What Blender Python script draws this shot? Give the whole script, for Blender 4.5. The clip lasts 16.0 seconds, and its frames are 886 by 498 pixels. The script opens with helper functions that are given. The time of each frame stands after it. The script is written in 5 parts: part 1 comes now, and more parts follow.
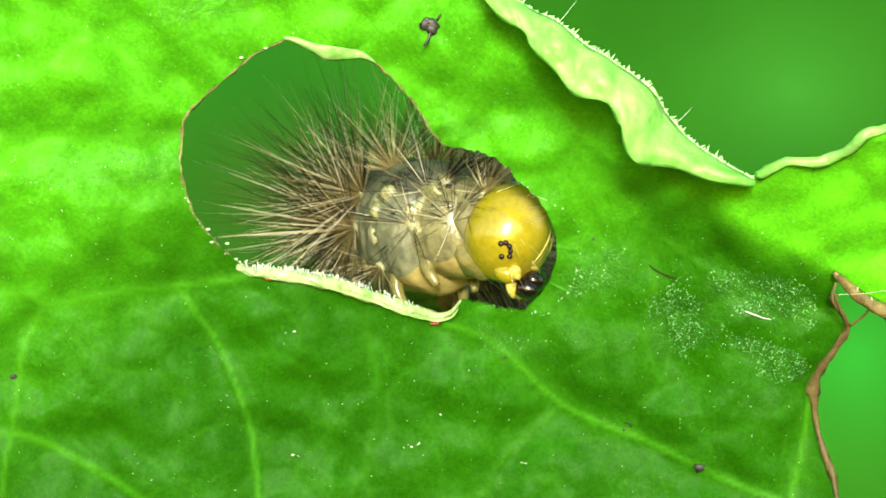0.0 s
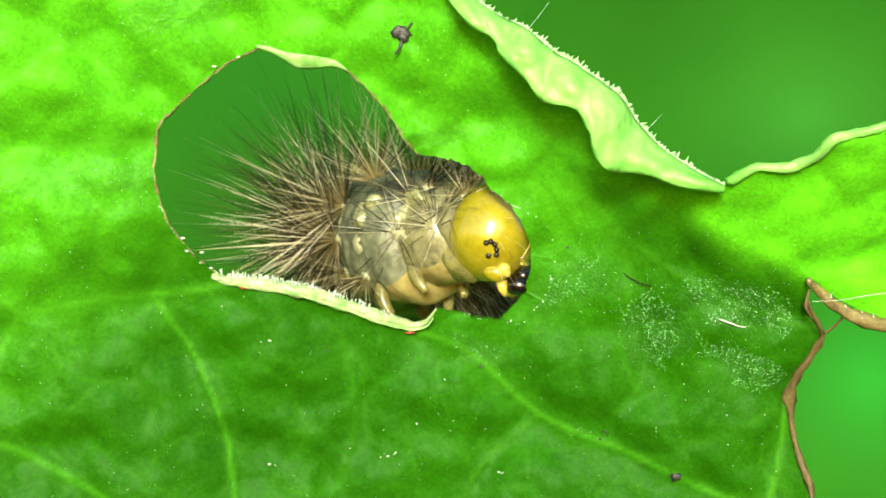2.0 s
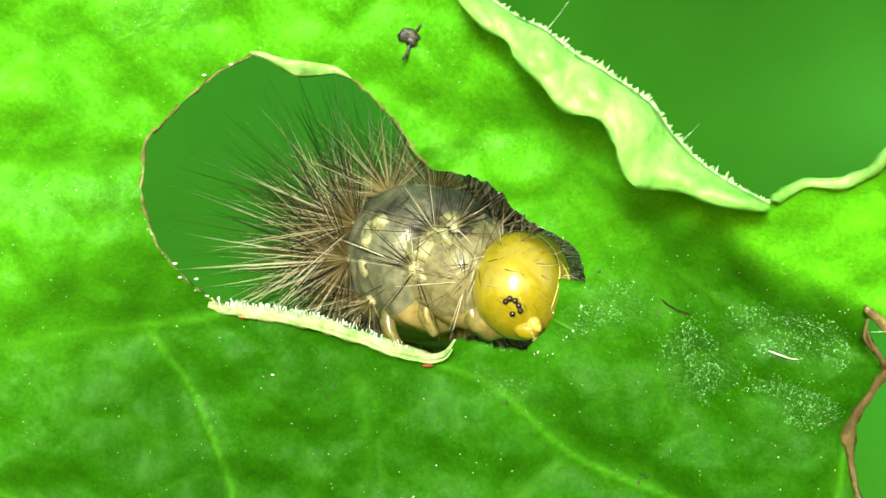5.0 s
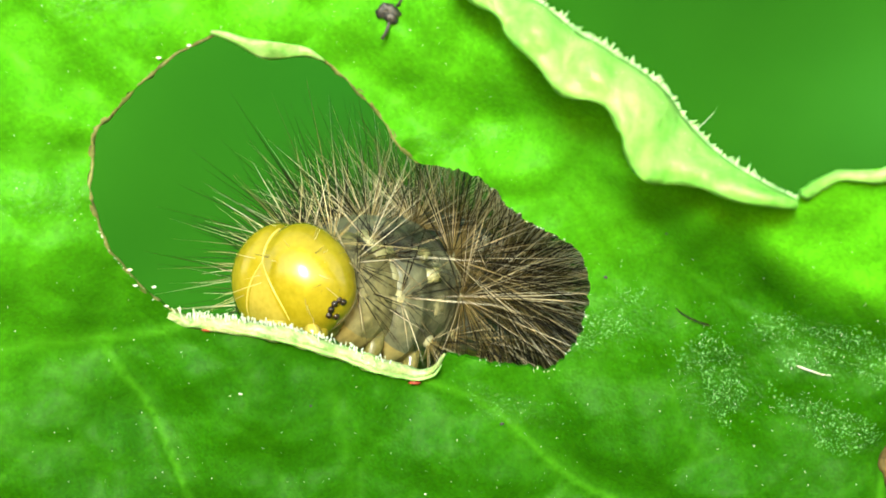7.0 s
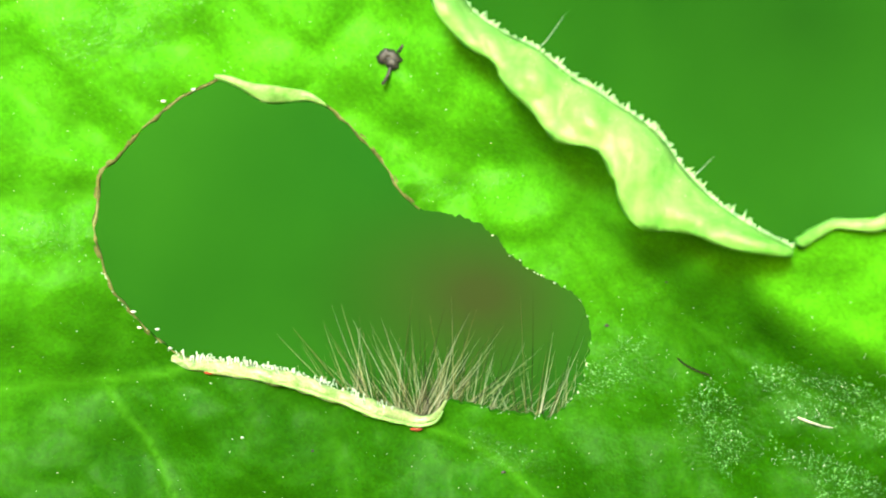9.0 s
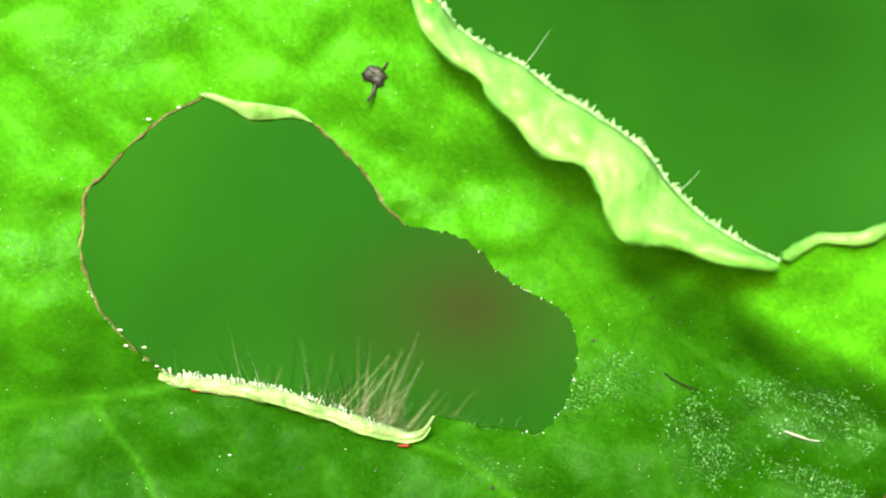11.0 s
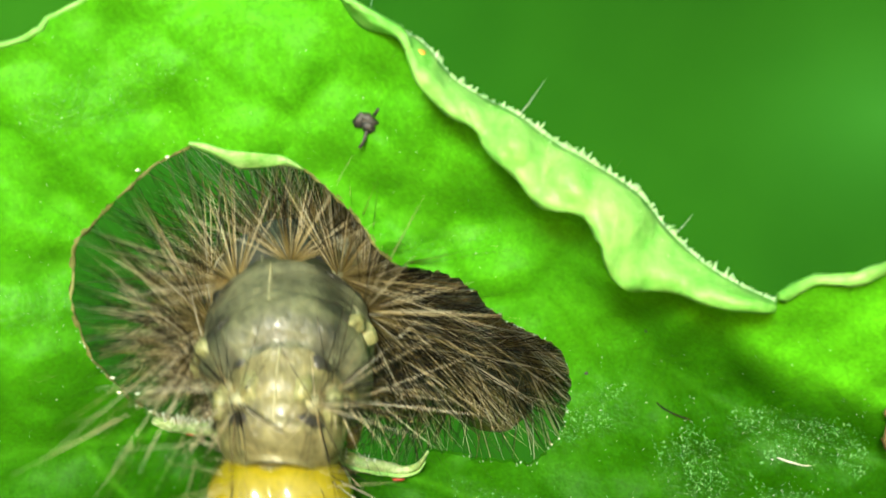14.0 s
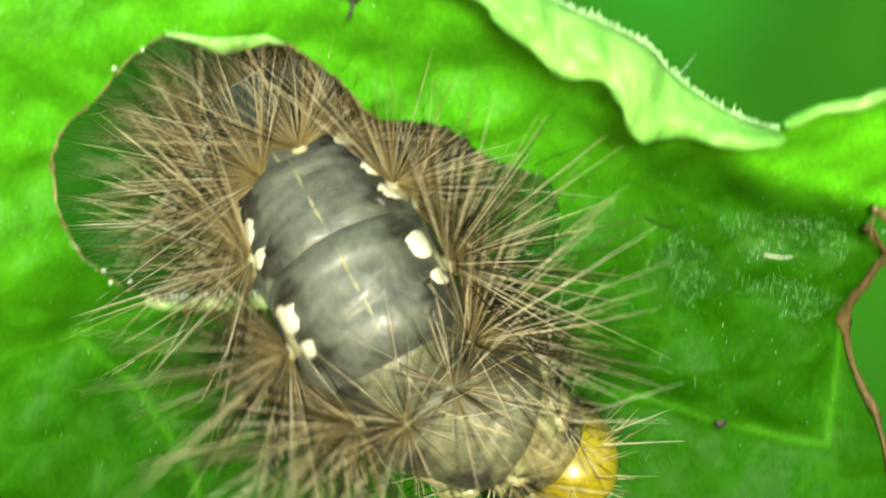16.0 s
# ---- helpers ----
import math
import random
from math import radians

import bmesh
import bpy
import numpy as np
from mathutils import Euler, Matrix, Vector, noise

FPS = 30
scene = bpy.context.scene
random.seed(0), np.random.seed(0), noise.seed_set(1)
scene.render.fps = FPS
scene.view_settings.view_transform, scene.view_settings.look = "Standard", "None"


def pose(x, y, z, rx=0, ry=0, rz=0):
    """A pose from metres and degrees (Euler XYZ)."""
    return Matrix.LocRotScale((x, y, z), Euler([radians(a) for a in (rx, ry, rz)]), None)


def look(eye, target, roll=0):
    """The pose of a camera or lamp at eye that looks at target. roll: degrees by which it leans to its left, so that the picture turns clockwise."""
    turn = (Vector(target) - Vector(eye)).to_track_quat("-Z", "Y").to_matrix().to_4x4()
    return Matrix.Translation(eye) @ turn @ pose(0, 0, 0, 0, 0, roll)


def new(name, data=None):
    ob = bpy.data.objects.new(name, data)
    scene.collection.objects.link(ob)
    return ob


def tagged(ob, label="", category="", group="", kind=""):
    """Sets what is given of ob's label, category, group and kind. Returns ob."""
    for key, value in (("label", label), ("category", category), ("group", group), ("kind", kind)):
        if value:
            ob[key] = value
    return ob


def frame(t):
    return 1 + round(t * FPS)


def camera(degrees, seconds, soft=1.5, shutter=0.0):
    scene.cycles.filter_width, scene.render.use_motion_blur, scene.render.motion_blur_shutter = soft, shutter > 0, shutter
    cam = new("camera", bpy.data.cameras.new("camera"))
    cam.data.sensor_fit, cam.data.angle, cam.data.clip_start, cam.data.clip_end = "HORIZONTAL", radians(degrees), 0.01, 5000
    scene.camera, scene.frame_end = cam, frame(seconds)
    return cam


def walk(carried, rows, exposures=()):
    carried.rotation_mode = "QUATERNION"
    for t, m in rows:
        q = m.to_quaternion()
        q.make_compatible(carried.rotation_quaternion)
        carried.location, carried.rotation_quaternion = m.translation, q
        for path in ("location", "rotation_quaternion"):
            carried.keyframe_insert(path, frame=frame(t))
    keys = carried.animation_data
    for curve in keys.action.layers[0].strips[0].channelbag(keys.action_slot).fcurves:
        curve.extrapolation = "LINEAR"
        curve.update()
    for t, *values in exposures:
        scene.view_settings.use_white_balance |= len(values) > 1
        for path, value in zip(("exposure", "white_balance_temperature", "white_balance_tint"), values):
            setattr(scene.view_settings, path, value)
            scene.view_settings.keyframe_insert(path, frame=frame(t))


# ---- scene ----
MM = 0.001


def eye(x, y, z, yaw, pitch, roll):
    """A camera pose from millimetres and degrees."""
    return pose(x * MM, y * MM, z * MM, 90 + pitch, 0, yaw) @ pose(0, 0, 0, 0, 0, roll)


# hand-held close-up camera: seconds, millimetres, yaw, pitch and roll
PATH = [
    (0, -0.00, -67.00, 0.00, 0.04, 0.05, 0.01),
    (0.5, 0.54, -67.02, -0.54, 0.46, 0.50, 0.00),
    (1, 0.44, -67.05, -0.36, 0.48, 0.30, 0.12),
    (1.5, 1.42, -67.05, -1.69, 0.82, 1.57, -0.09),
    (2, 1.78, -67.06, -0.83, 0.77, 1.00, -0.10),
    (2.5, 2.59, -66.89, -0.73, 1.25, 0.86, -0.18),
    (3, 2.63, -66.98, -0.86, 1.47, 1.10, -0.45),
    (3.5, 2.03, -66.97, 1.94, 1.29, -1.10, -0.36),
    (4, 2.84, -66.12, 0.01, 2.16, 0.61, -0.34),
    (6.5, 4.80, -53.71, 0.40, 4.31, 1.04, -0.46),
    (7, 4.88, -53.75, 0.31, 4.40, 0.99, -0.58),
    (7.5, 5.77, -53.55, -0.42, 5.32, 1.33, -0.13),
    (8, 6.20, -53.52, -0.72, 5.81, 1.62, -0.01),
    (8.5, 6.53, -53.56, -0.51, 6.18, 2.36, 0.09),
    (9, 6.91, -53.63, -0.31, 6.57, 3.01, 0.26),
    (11.5, 6.94, -53.68, -0.17, 6.14, 3.46, -0.18),
    (12, 7.21, -53.70, -0.23, 6.37, 3.63, -0.18),
    (12.5, 6.93, -53.74, -0.18, 6.05, 3.68, -0.32),
    (13, 6.59, -53.85, 0.29, 5.64, 3.32, -0.51),
    (13.5, 7.52, -53.62, -0.19, 6.59, 3.74, -0.07),
    (14, 4.48, -54.21, 3.33, 3.29, 0.82, -1.99),
    (14.5, 2.67, -54.56, 4.72, 1.22, -0.02, -3.64),
    (15, 2.28, -54.56, 4.85, 0.78, -1.66, -4.63),
    (15.5, 0.26, -54.11, 7.41, -1.25, -6.44, -5.49),
    (15.8, -4.11, -52.03, 14.02, -6.08, -13.14, -7.71),
    (16, -4.10, -52.56, 12.72, -5.73, -13.72, -8.20),
]
cam = camera(26, 16.0, shutter=0.4)
walk(cam, [(t, eye(*row)) for t, *row in PATH], [(0, 0.48, 6700, -4), (9, 0.50, 6700, -4), (11.5, 0.36, 6700, -4), (13, 0.30, 6700, -4), (14.5, 0.17, 6700, -4), (16, 0.18, 6700, -4)])
# ---- end of path ----

# ---- world and sun ----
SUN = Vector((-0.04, -0.95, 0.21)).normalized()
world = bpy.data.worlds.new("sky")
scene.world = world
world.use_nodes = True
wn = world.node_tree.nodes
sky = wn.new("ShaderNodeTexSky")
sky.sky_type, sky.sun_disc = "NISHITA", False
sky.sun_elevation = math.asin(SUN.z)
sky.sun_rotation = math.atan2(SUN.x, SUN.y)
wn["Background"].inputs["Strength"].default_value = 0.30
world.node_tree.links.new(sky.outputs[0], wn["Background"].inputs["Color"])
sun = new("sun", bpy.data.lights.new("sun", "SUN"))
sun.data.energy, sun.data.angle, sun.data.color = 5.8, radians(10), (1.0, 0.975, 0.93)
sun.matrix_world = look(SUN * 0.5, (0, 0, 0))
cam.data.dof.use_dof = True
cam.data.dof.focus_distance, cam.data.dof.aperture_fstop = 0.0632, 212.0


# ---- materials ----
def material(name, dark, light, rough=0.5, scale=1.0, fine=8.0, bump=0.02, spec=0.5, translucent=0.0, island=None,
             coat=0.0, contrast=0.5):
    """Two-scale mottled surface; scales are in features per millimetre. island: colours spread over the loose pieces of a mesh."""
    m = bpy.data.materials.new(name)
    m.use_nodes = True
    n, link = m.node_tree.nodes, m.node_tree.links.new
    bsdf, out = n["Principled BSDF"], n["Material Output"]
    where = n.new("ShaderNodeTexCoord")
    size = n.new("ShaderNodeVectorMath")
    size.operation = "SCALE"
    size.inputs["Scale"].default_value = 1000
    link(where.outputs["Object"], size.inputs[0])
    broad, grain = n.new("ShaderNodeTexNoise"), n.new("ShaderNodeTexNoise")
    for node, s, detail in ((broad, scale, 4), (grain, fine, 3)):
        node.inputs["Scale"].default_value, node.inputs["Detail"].default_value = s, detail
        link(size.outputs[0], node.inputs["Vector"])
    both = n.new("ShaderNodeMix")
    both.inputs["Factor"].default_value = 0.4
    link(broad.outputs["Fac"], both.inputs["A"])
    link(grain.outputs["Fac"], both.inputs["B"])
    ramp = n.new("ShaderNodeValToRGB")
    ramp.color_ramp.elements[0].position, ramp.color_ramp.elements[1].position = 0.5 - contrast / 3, 0.5 + contrast / 3
    ramp.color_ramp.elements[0].color, ramp.color_ramp.elements[1].color = (*dark, 1), (*light, 1)
    if island:
        for k, (at, colour) in enumerate(island):
            e = ramp.color_ramp.elements[k] if k < 2 else ramp.color_ramp.elements.new(at)
            e.position, e.color = at, (*colour, 1)
        piece = n.new("ShaderNodeNewGeometry")
        link(piece.outputs["Random Per Island"], ramp.inputs["Fac"])
    else:
        link(both.outputs["Result"], ramp.inputs["Fac"])
    colour = ramp.outputs["Color"]
    link(colour, bsdf.inputs["Base Color"])
    bsdf.inputs["Roughness"].default_value = rough
    bsdf.inputs["Specular IOR Level"].default_value = spec
    bsdf.inputs["Coat Weight"].default_value = coat
    bsdf.inputs["Coat Roughness"].default_value = 0.15
    if bump:
        b = n.new("ShaderNodeBump")
        b.inputs["Distance"].default_value, b.inputs["Strength"].default_value = bump * MM, 0.6
        link(both.outputs["Result"], b.inputs["Height"])
        link(b.outputs[0], bsdf.inputs["Normal"])
    if translucent:
        t, mix = n.new("ShaderNodeBsdfTranslucent"), n.new("ShaderNodeMixShader")
        link(colour, t.inputs["Color"])
        mix.inputs["Fac"].default_value = translucent
        link(bsdf.outputs[0], mix.inputs[1])
        link(t.outputs[0], mix.inputs[2])
        link(mix.outputs[0], out.inputs["Surface"])
    return m


def leaf_material(name, blade_dark, blade_light, vein_colour):
    """Living leaf: mottled blade, painted brightening, paler veins, fine cell relief with a broken gloss, light coming
    through.
    """
    m = material(name, blade_dark, blade_light, 0.55, 0.35, 5.5, 0, 0.10, 0.5, contrast=0.8)
    n, link = m.node_tree.nodes, m.node_tree.links.new
    bsdf = n["Principled BSDF"]
    ramp = next(x for x in n if x.type == "VALTORGB")
    size = next(x for x in n if x.type == "VECT_MATH")
    trans = next(x for x in n if x.type == "BSDF_TRANSLUCENT")
    next(x for x in n if x.type == "MIX").inputs["Factor"].default_value = 0.42
    vein, painted_light = n.new("ShaderNodeAttribute"), n.new("ShaderNodeAttribute")
    vein.attribute_name, painted_light.attribute_name = "vein", "painted_light"
    # multiplies the colour up where light on the blade is painted in
    brighten = n.new("ShaderNodeMix")
    brighten.data_type, brighten.blend_type = "RGBA", "MULTIPLY"
    brighten.clamp_factor = False
    brighten.inputs["B"].default_value = (4.1, 3.15, 7.0, 1)
    link(painted_light.outputs["Fac"], brighten.inputs["Factor"])
    # lower translucent share where the painted brightening is strong
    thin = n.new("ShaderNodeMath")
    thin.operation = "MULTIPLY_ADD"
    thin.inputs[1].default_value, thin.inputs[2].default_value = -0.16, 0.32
    link(painted_light.outputs["Fac"], thin.inputs[0])
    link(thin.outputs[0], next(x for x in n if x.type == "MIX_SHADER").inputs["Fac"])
    link(ramp.outputs["Color"], brighten.inputs["A"])
    mix = n.new("ShaderNodeMix")
    mix.data_type = "RGBA"
    mix.inputs["B"].default_value = (*vein_colour, 1)
    link(vein.outputs["Fac"], mix.inputs["Factor"])
    # single cells, a little paler or deeper than their neighbours
    cell, tone, grainy = n.new("ShaderNodeTexVoronoi"), n.new("ShaderNodeMapRange"), n.new("ShaderNodeMix")
    cell.inputs["Scale"].default_value = 11
    link(size.outputs[0], cell.inputs["Vector"])
    tone.inputs["To Min"].default_value, tone.inputs["To Max"].default_value = 0.84, 1.17
    link(cell.outputs["Color"], tone.inputs["Value"])
    grainy.data_type, grainy.blend_type = "RGBA", "MULTIPLY"
    grainy.inputs["Factor"].default_value = 1.0
    link(brighten.outputs["Result"], grainy.inputs["A"])
    link(tone.outputs["Result"], grainy.inputs["B"])
    link(grainy.outputs["Result"], mix.inputs["A"])
    link(mix.outputs["Result"], bsdf.inputs["Base Color"])
    link(mix.outputs["Result"], trans.inputs["Color"])
    # fine cell relief, over low swellings
    cells, grain = n.new("ShaderNodeTexVoronoi"), n.new("ShaderNodeTexNoise")
    cells.inputs["Scale"].default_value = 9
    grain.inputs["Scale"].default_value, grain.inputs["Detail"].default_value = 5, 4
    link(size.outputs[0], cells.inputs["Vector"])
    link(size.outputs[0], grain.inputs["Vector"])
    add = n.new("ShaderNodeMath")
    add.operation = "MULTIPLY_ADD"
    add.inputs[1].default_value = -0.7
    link(cells.outputs["Distance"], add.inputs[0])
    link(grain.outputs["Fac"], add.inputs[2])
    b, rough_gloss = n.new("ShaderNodeBump"), n.new("ShaderNodeBump")
    b.inputs["Distance"].default_value, b.inputs["Strength"].default_value = 0.016 * MM, 0.8
    rough_gloss.inputs["Distance"].default_value, rough_gloss.inputs["Strength"].default_value = 0.11 * MM, 1.0
    link(add.outputs[0], b.inputs["Height"])
    link(add.outputs[0], rough_gloss.inputs["Height"])
    # a rough gloss coat, laid in patches with broken edges, and thinly everywhere
    sheen, patchy, edge, gloss = n.new("ShaderNodeAttribute"), n.new("ShaderNodeTexNoise"), n.new("ShaderNodeMath"), n.new("ShaderNodeMapRange")
    sheen.attribute_name = "sheen"
    patchy.inputs["Scale"].default_value, patchy.inputs["Detail"].default_value = 1.1, 5
    link(size.outputs[0], patchy.inputs["Vector"])
    edge.operation = "MULTIPLY_ADD"
    edge.inputs[1].default_value = 1.3
    link(patchy.outputs["Fac"], edge.inputs[0])
    link(sheen.outputs["Fac"], edge.inputs[2])
    gloss.inputs["From Min"].default_value, gloss.inputs["From Max"].default_value = 1.12, 1.42
    gloss.inputs["To Min"].default_value, gloss.inputs["To Max"].default_value = 0.02, 0.3
    link(edge.outputs[0], gloss.inputs["Value"])
    link(gloss.outputs["Result"], bsdf.inputs["Coat Weight"])
    bsdf.inputs["Coat Roughness"].default_value = 0.38
    pebble, swell = n.new("ShaderNodeTexNoise"), n.new("ShaderNodeBump")
    pebble.inputs["Scale"].default_value, pebble.inputs["Detail"].default_value = 1.2, 3
    link(size.outputs[0], pebble.inputs["Vector"])
    swell.inputs["Distance"].default_value, swell.inputs["Strength"].default_value = 0.05 * MM, 0.7
    link(pebble.outputs["Fac"], swell.inputs["Height"])
    link(swell.outputs[0], b.inputs["Normal"])
    link(swell.outputs[0], rough_gloss.inputs["Normal"])
    link(rough_gloss.outputs[0], bsdf.inputs["Coat Normal"])
    link(b.outputs[0], bsdf.inputs["Normal"])
    return m


LEAF = leaf_material("leaf_blade", (0.011, 0.074, 0.0008), (0.025, 0.142, 0.0016), (0.075, 0.31, 0.012))
LIP = material("dry_lip", (0.18, 0.46, 0.08), (0.44, 0.70, 0.26), 0.5, 1.4, 6, 0.1, 0.4, 0.2)
PALE = material("leaf_margin", (0.13, 0.48, 0.05), (0.34, 0.67, 0.17), 0.45, 0.5, 3, 0.3, 0.45, 0.3)
RIB = material("cut_rib", (0.15, 0.34, 0.06), (0.52, 0.60, 0.33), 0.3, 3.0, 11, 0.25, 0.5, 0.25, contrast=0.55, coat=0.3)
TORN = material("torn_brown", (0.022, 0.015, 0.005), (0.13, 0.10, 0.032), 0.6, 2.2, 11, 0.12, 0.3, contrast=0.7)
DRY = material("dried_edge", (0.050, 0.050, 0.014), (0.21, 0.23, 0.07), 0.7, 1.6, 9, 0.05, 0.3)
TWIG = material("twig_bark", (0.035, 0.020, 0.008), (0.24, 0.19, 0.07), 0.4, 2.4, 9, 0.15, 0.5, contrast=0.6, coat=0.3)
FUZZ = material("margin_fuzz", (0.36, 0.66, 0.26), (0.62, 0.84, 0.50), 0.4, 2, 9, 0, 0.5, 0.3)
PAPILLA = material("papilla", (0.62, 0.74, 0.60), (0.85, 0.9, 0.82), 0.3, 2, 9, 0, 0.5, 0.4)
# pale green for the grains that stand in for glitter
GLITTER = material("painted_glitter", (0.030, 0.19, 0.015), (0.11, 0.37, 0.07), 0.3, 2, 9, 0, 0.6, 0.3)
DUST = material("dust", (0.40, 0.46, 0.36), (0.72, 0.76, 0.66), 0.4, 3, 9, 0, 0.5)
DIRT = material("dirt", (0.008, 0.008, 0.007), (0.035, 0.034, 0.03), 0.5, 5, 14, 0.06, 0.5)
HEAD = material("head_shell", (0.22, 0.18, 0.006), (0.34, 0.285, 0.02), 0.2, 0.5, 5, 0.008, 0.55, 0.12, coat=0.6)
FACE = material("face_shell", (0.26, 0.21, 0.02), (0.40, 0.33, 0.05), 0.22, 0.9, 6, 0.01, 0.55, 0.15, coat=0.6)
SUTURE = material("suture", (0.40, 0.32, 0.06), (0.52, 0.43, 0.11), 0.3, 2, 8, 0, 0.5)
JAW = material("mandible", (0.003, 0.002, 0.002), (0.010, 0.007, 0.004), 0.14, 2, 8, 0.02, 0.6, coat=0.5)
MOUTH = material("mouth_part", (0.38, 0.30, 0.03), (0.58, 0.50, 0.12), 0.25, 2, 8, 0.01, 0.5, 0.25, coat=0.4)
LEG = material("leg_shell", (0.13, 0.115, 0.03), (0.27, 0.24, 0.075), 0.25, 2, 8, 0.02, 0.5, 0.3, coat=0.4)
OCELLUS = material("eye_spot", (0.006, 0.004, 0.003), (0.02, 0.012, 0.006), 0.1, 3, 9, 0, 0.6)
SKIN = material("body_skin", (0.05, 0.054, 0.033), (0.25, 0.262, 0.15), 0.42, 0.8, 3.5, 0.3, 0.5, 0.25, coat=0.15, contrast=0.6)
DARKSKIN = material("rear_skin", (0.040, 0.047, 0.041), (0.21, 0.23, 0.18), 0.42, 0.7, 3.5, 0.16, 0.4, 0.2, coat=0.06, contrast=0.7)
BELLY = material("belly_skin", (0.22, 0.17, 0.05), (0.40, 0.33, 0.12), 0.4, 0.9, 5, 0.05, 0.5, 0.2)
CREAM = material("cream_mark", (0.58, 0.58, 0.38), (0.84, 0.84, 0.66), 0.45, 1.5, 7, 0.05, 0.4, 0.2)
DARKMARK = material("dark_mark", (0.012, 0.012, 0.010), (0.05, 0.048, 0.036), 0.4, 2, 8, 0.04, 0.5)
PRONOTUM = material("front_skin", (0.11, 0.10, 0.045), (0.32, 0.30, 0.14), 0.35, 1.6, 5, 0.3, 0.5, 0.25, coat=0.3)
YELLOWWART = material("yellow_wart", (0.15, 0.16, 0.06), (0.36, 0.36, 0.17), 0.4, 2.5, 9, 0.05, 0.5, 0.2, coat=0.3)
WART = material("wart", (0.24, 0.24, 0.12), (0.46, 0.45, 0.27), 0.45, 2, 9, 0.03, 0.4, 0.2)
HAIR = material("hair", (0, 0, 0), (0, 0, 0), 0.45, 1, 1, 0, 0.12, 0.06, island=[
    (0.0, (0.006, 0.005, 0.003)), (1.0, (0.80, 0.76, 0.62)), (0.78, (0.010, 0.008, 0.005)), (0.80, (0.10, 0.075, 0.035)),
    (0.86, (0.30, 0.24, 0.12)), (0.88, (0.60, 0.54, 0.37))])
GOLD = material("golden_hair", (0, 0, 0), (0, 0, 0), 0.42, 1, 1, 0, 0.15, 0.22, island=[
    (0.0, (0.009, 0.007, 0.004)), (1.0, (0.80, 0.75, 0.56)), (0.56, (0.014, 0.011, 0.006)), (0.58, (0.10, 0.075, 0.028)),
    (0.68, (0.24, 0.19, 0.075)), (0.78, (0.58, 0.49, 0.27))])
TAN = material("tan_hair", (0, 0, 0), (0, 0, 0), 0.42, 1, 1, 0, 0.15, 0.28, island=[
    (0.0, (0.010, 0.008, 0.004)), (1.0, (0.82, 0.77, 0.60)), (0.36, (0.016, 0.012, 0.006)), (0.40, (0.12, 0.09, 0.035)),
    (0.56, (0.30, 0.24, 0.10)), (0.70, (0.60, 0.52, 0.30))])
STRAW = material("straw_hair", (0, 0, 0), (0, 0, 0), 0.4, 1, 1, 0, 0.25, 0.25, island=[
    (0.0, (0.02, 0.014, 0.006)), (1.0, (0.82, 0.78, 0.60)), (0.2, (0.06, 0.045, 0.016)), (0.25, (0.30, 0.24, 0.10)),
    (0.6, (0.55, 0.47, 0.24)), (0.8, (0.70, 0.63, 0.40))])


def blend_by(mat, key, colour, low, high, broken=0.0):
    """Mixes another colour into a surface where the mesh's own value says so, with a broken edge."""
    n, link = mat.node_tree.nodes, mat.node_tree.links.new
    ramp = next(x for x in n if x.type == "VALTORGB")
    value, span, mix = n.new("ShaderNodeAttribute"), n.new("ShaderNodeMapRange"), n.new("ShaderNodeMix")
    value.attribute_name, span.interpolation_type, mix.data_type = key, "SMOOTHSTEP", "RGBA"
    span.inputs["From Min"].default_value, span.inputs["From Max"].default_value = low, high
    source = value.outputs["Fac"]
    if broken:
        wild, add = n.new("ShaderNodeTexNoise"), n.new("ShaderNodeMath")
        wild.inputs["Scale"].default_value, wild.inputs["Detail"].default_value = 1.3, 5
        link(next(x for x in n if x.type == "VECT_MATH").outputs[0], wild.inputs["Vector"])
        add.operation = "MULTIPLY_ADD"
        add.inputs[1].default_value = broken
        link(wild.outputs["Fac"], add.inputs[0])
        link(source, add.inputs[2])
        source = add.outputs[0]
    link(source, span.inputs["Value"])
    link(span.outputs["Result"], mix.inputs["Factor"])
    link(ramp.outputs["Color"], mix.inputs["A"])
    mix.inputs["B"].default_value = (*colour, 1)
    for x in n:
        if x.type == "BSDF_PRINCIPLED":
            link(mix.outputs["Result"], x.inputs["Base Color"])
        elif x.type == "BSDF_TRANSLUCENT":
            link(mix.outputs["Result"], x.inputs["Color"])


HEAD.node_tree.nodes["Principled BSDF"].inputs["Coat Roughness"].default_value = 0.07
FACE.node_tree.nodes["Principled BSDF"].inputs["Coat Roughness"].default_value = 0.07
for skin in (SKIN, DARKSKIN):
    blend_by(skin, "flank", (0.018, 0.019, 0.015), 0.45, 1.25, 0.6)
blend_by(HAIR, "root", (0.32, 0.27, 0.13), 0.84, 1.0)
blend_by(GOLD, "root", (0.28, 0.225, 0.085), 0.60, 1.0)
blend_by(TAN, "root", (0.34, 0.275, 0.115), 0.42, 1.0)
blend_by(STRAW, "root", (0.34, 0.27, 0.10), 0.5, 1.0)
BACK = material("far_foliage", (0.009, 0.053, 0.004), (0.020, 0.098, 0.007), 0.9, 0.012, 0.03, 0, 0.0)


# ---- building tools, in millimetres ----
def link_mesh(name, verts, faces, mat, parent=None, label="", smooth=True):
    me = bpy.data.meshes.new(name)
    me.from_pydata((np.asarray(verts, float) * MM).tolist(), [], [list(map(int, q)) for q in faces])
    me.materials.append(mat)
    me.polygons.foreach_set("use_smooth", [smooth] * len(me.polygons))
    ob = new(name, me)
    if parent:
        ob.parent = parent
    return tagged(ob, label)


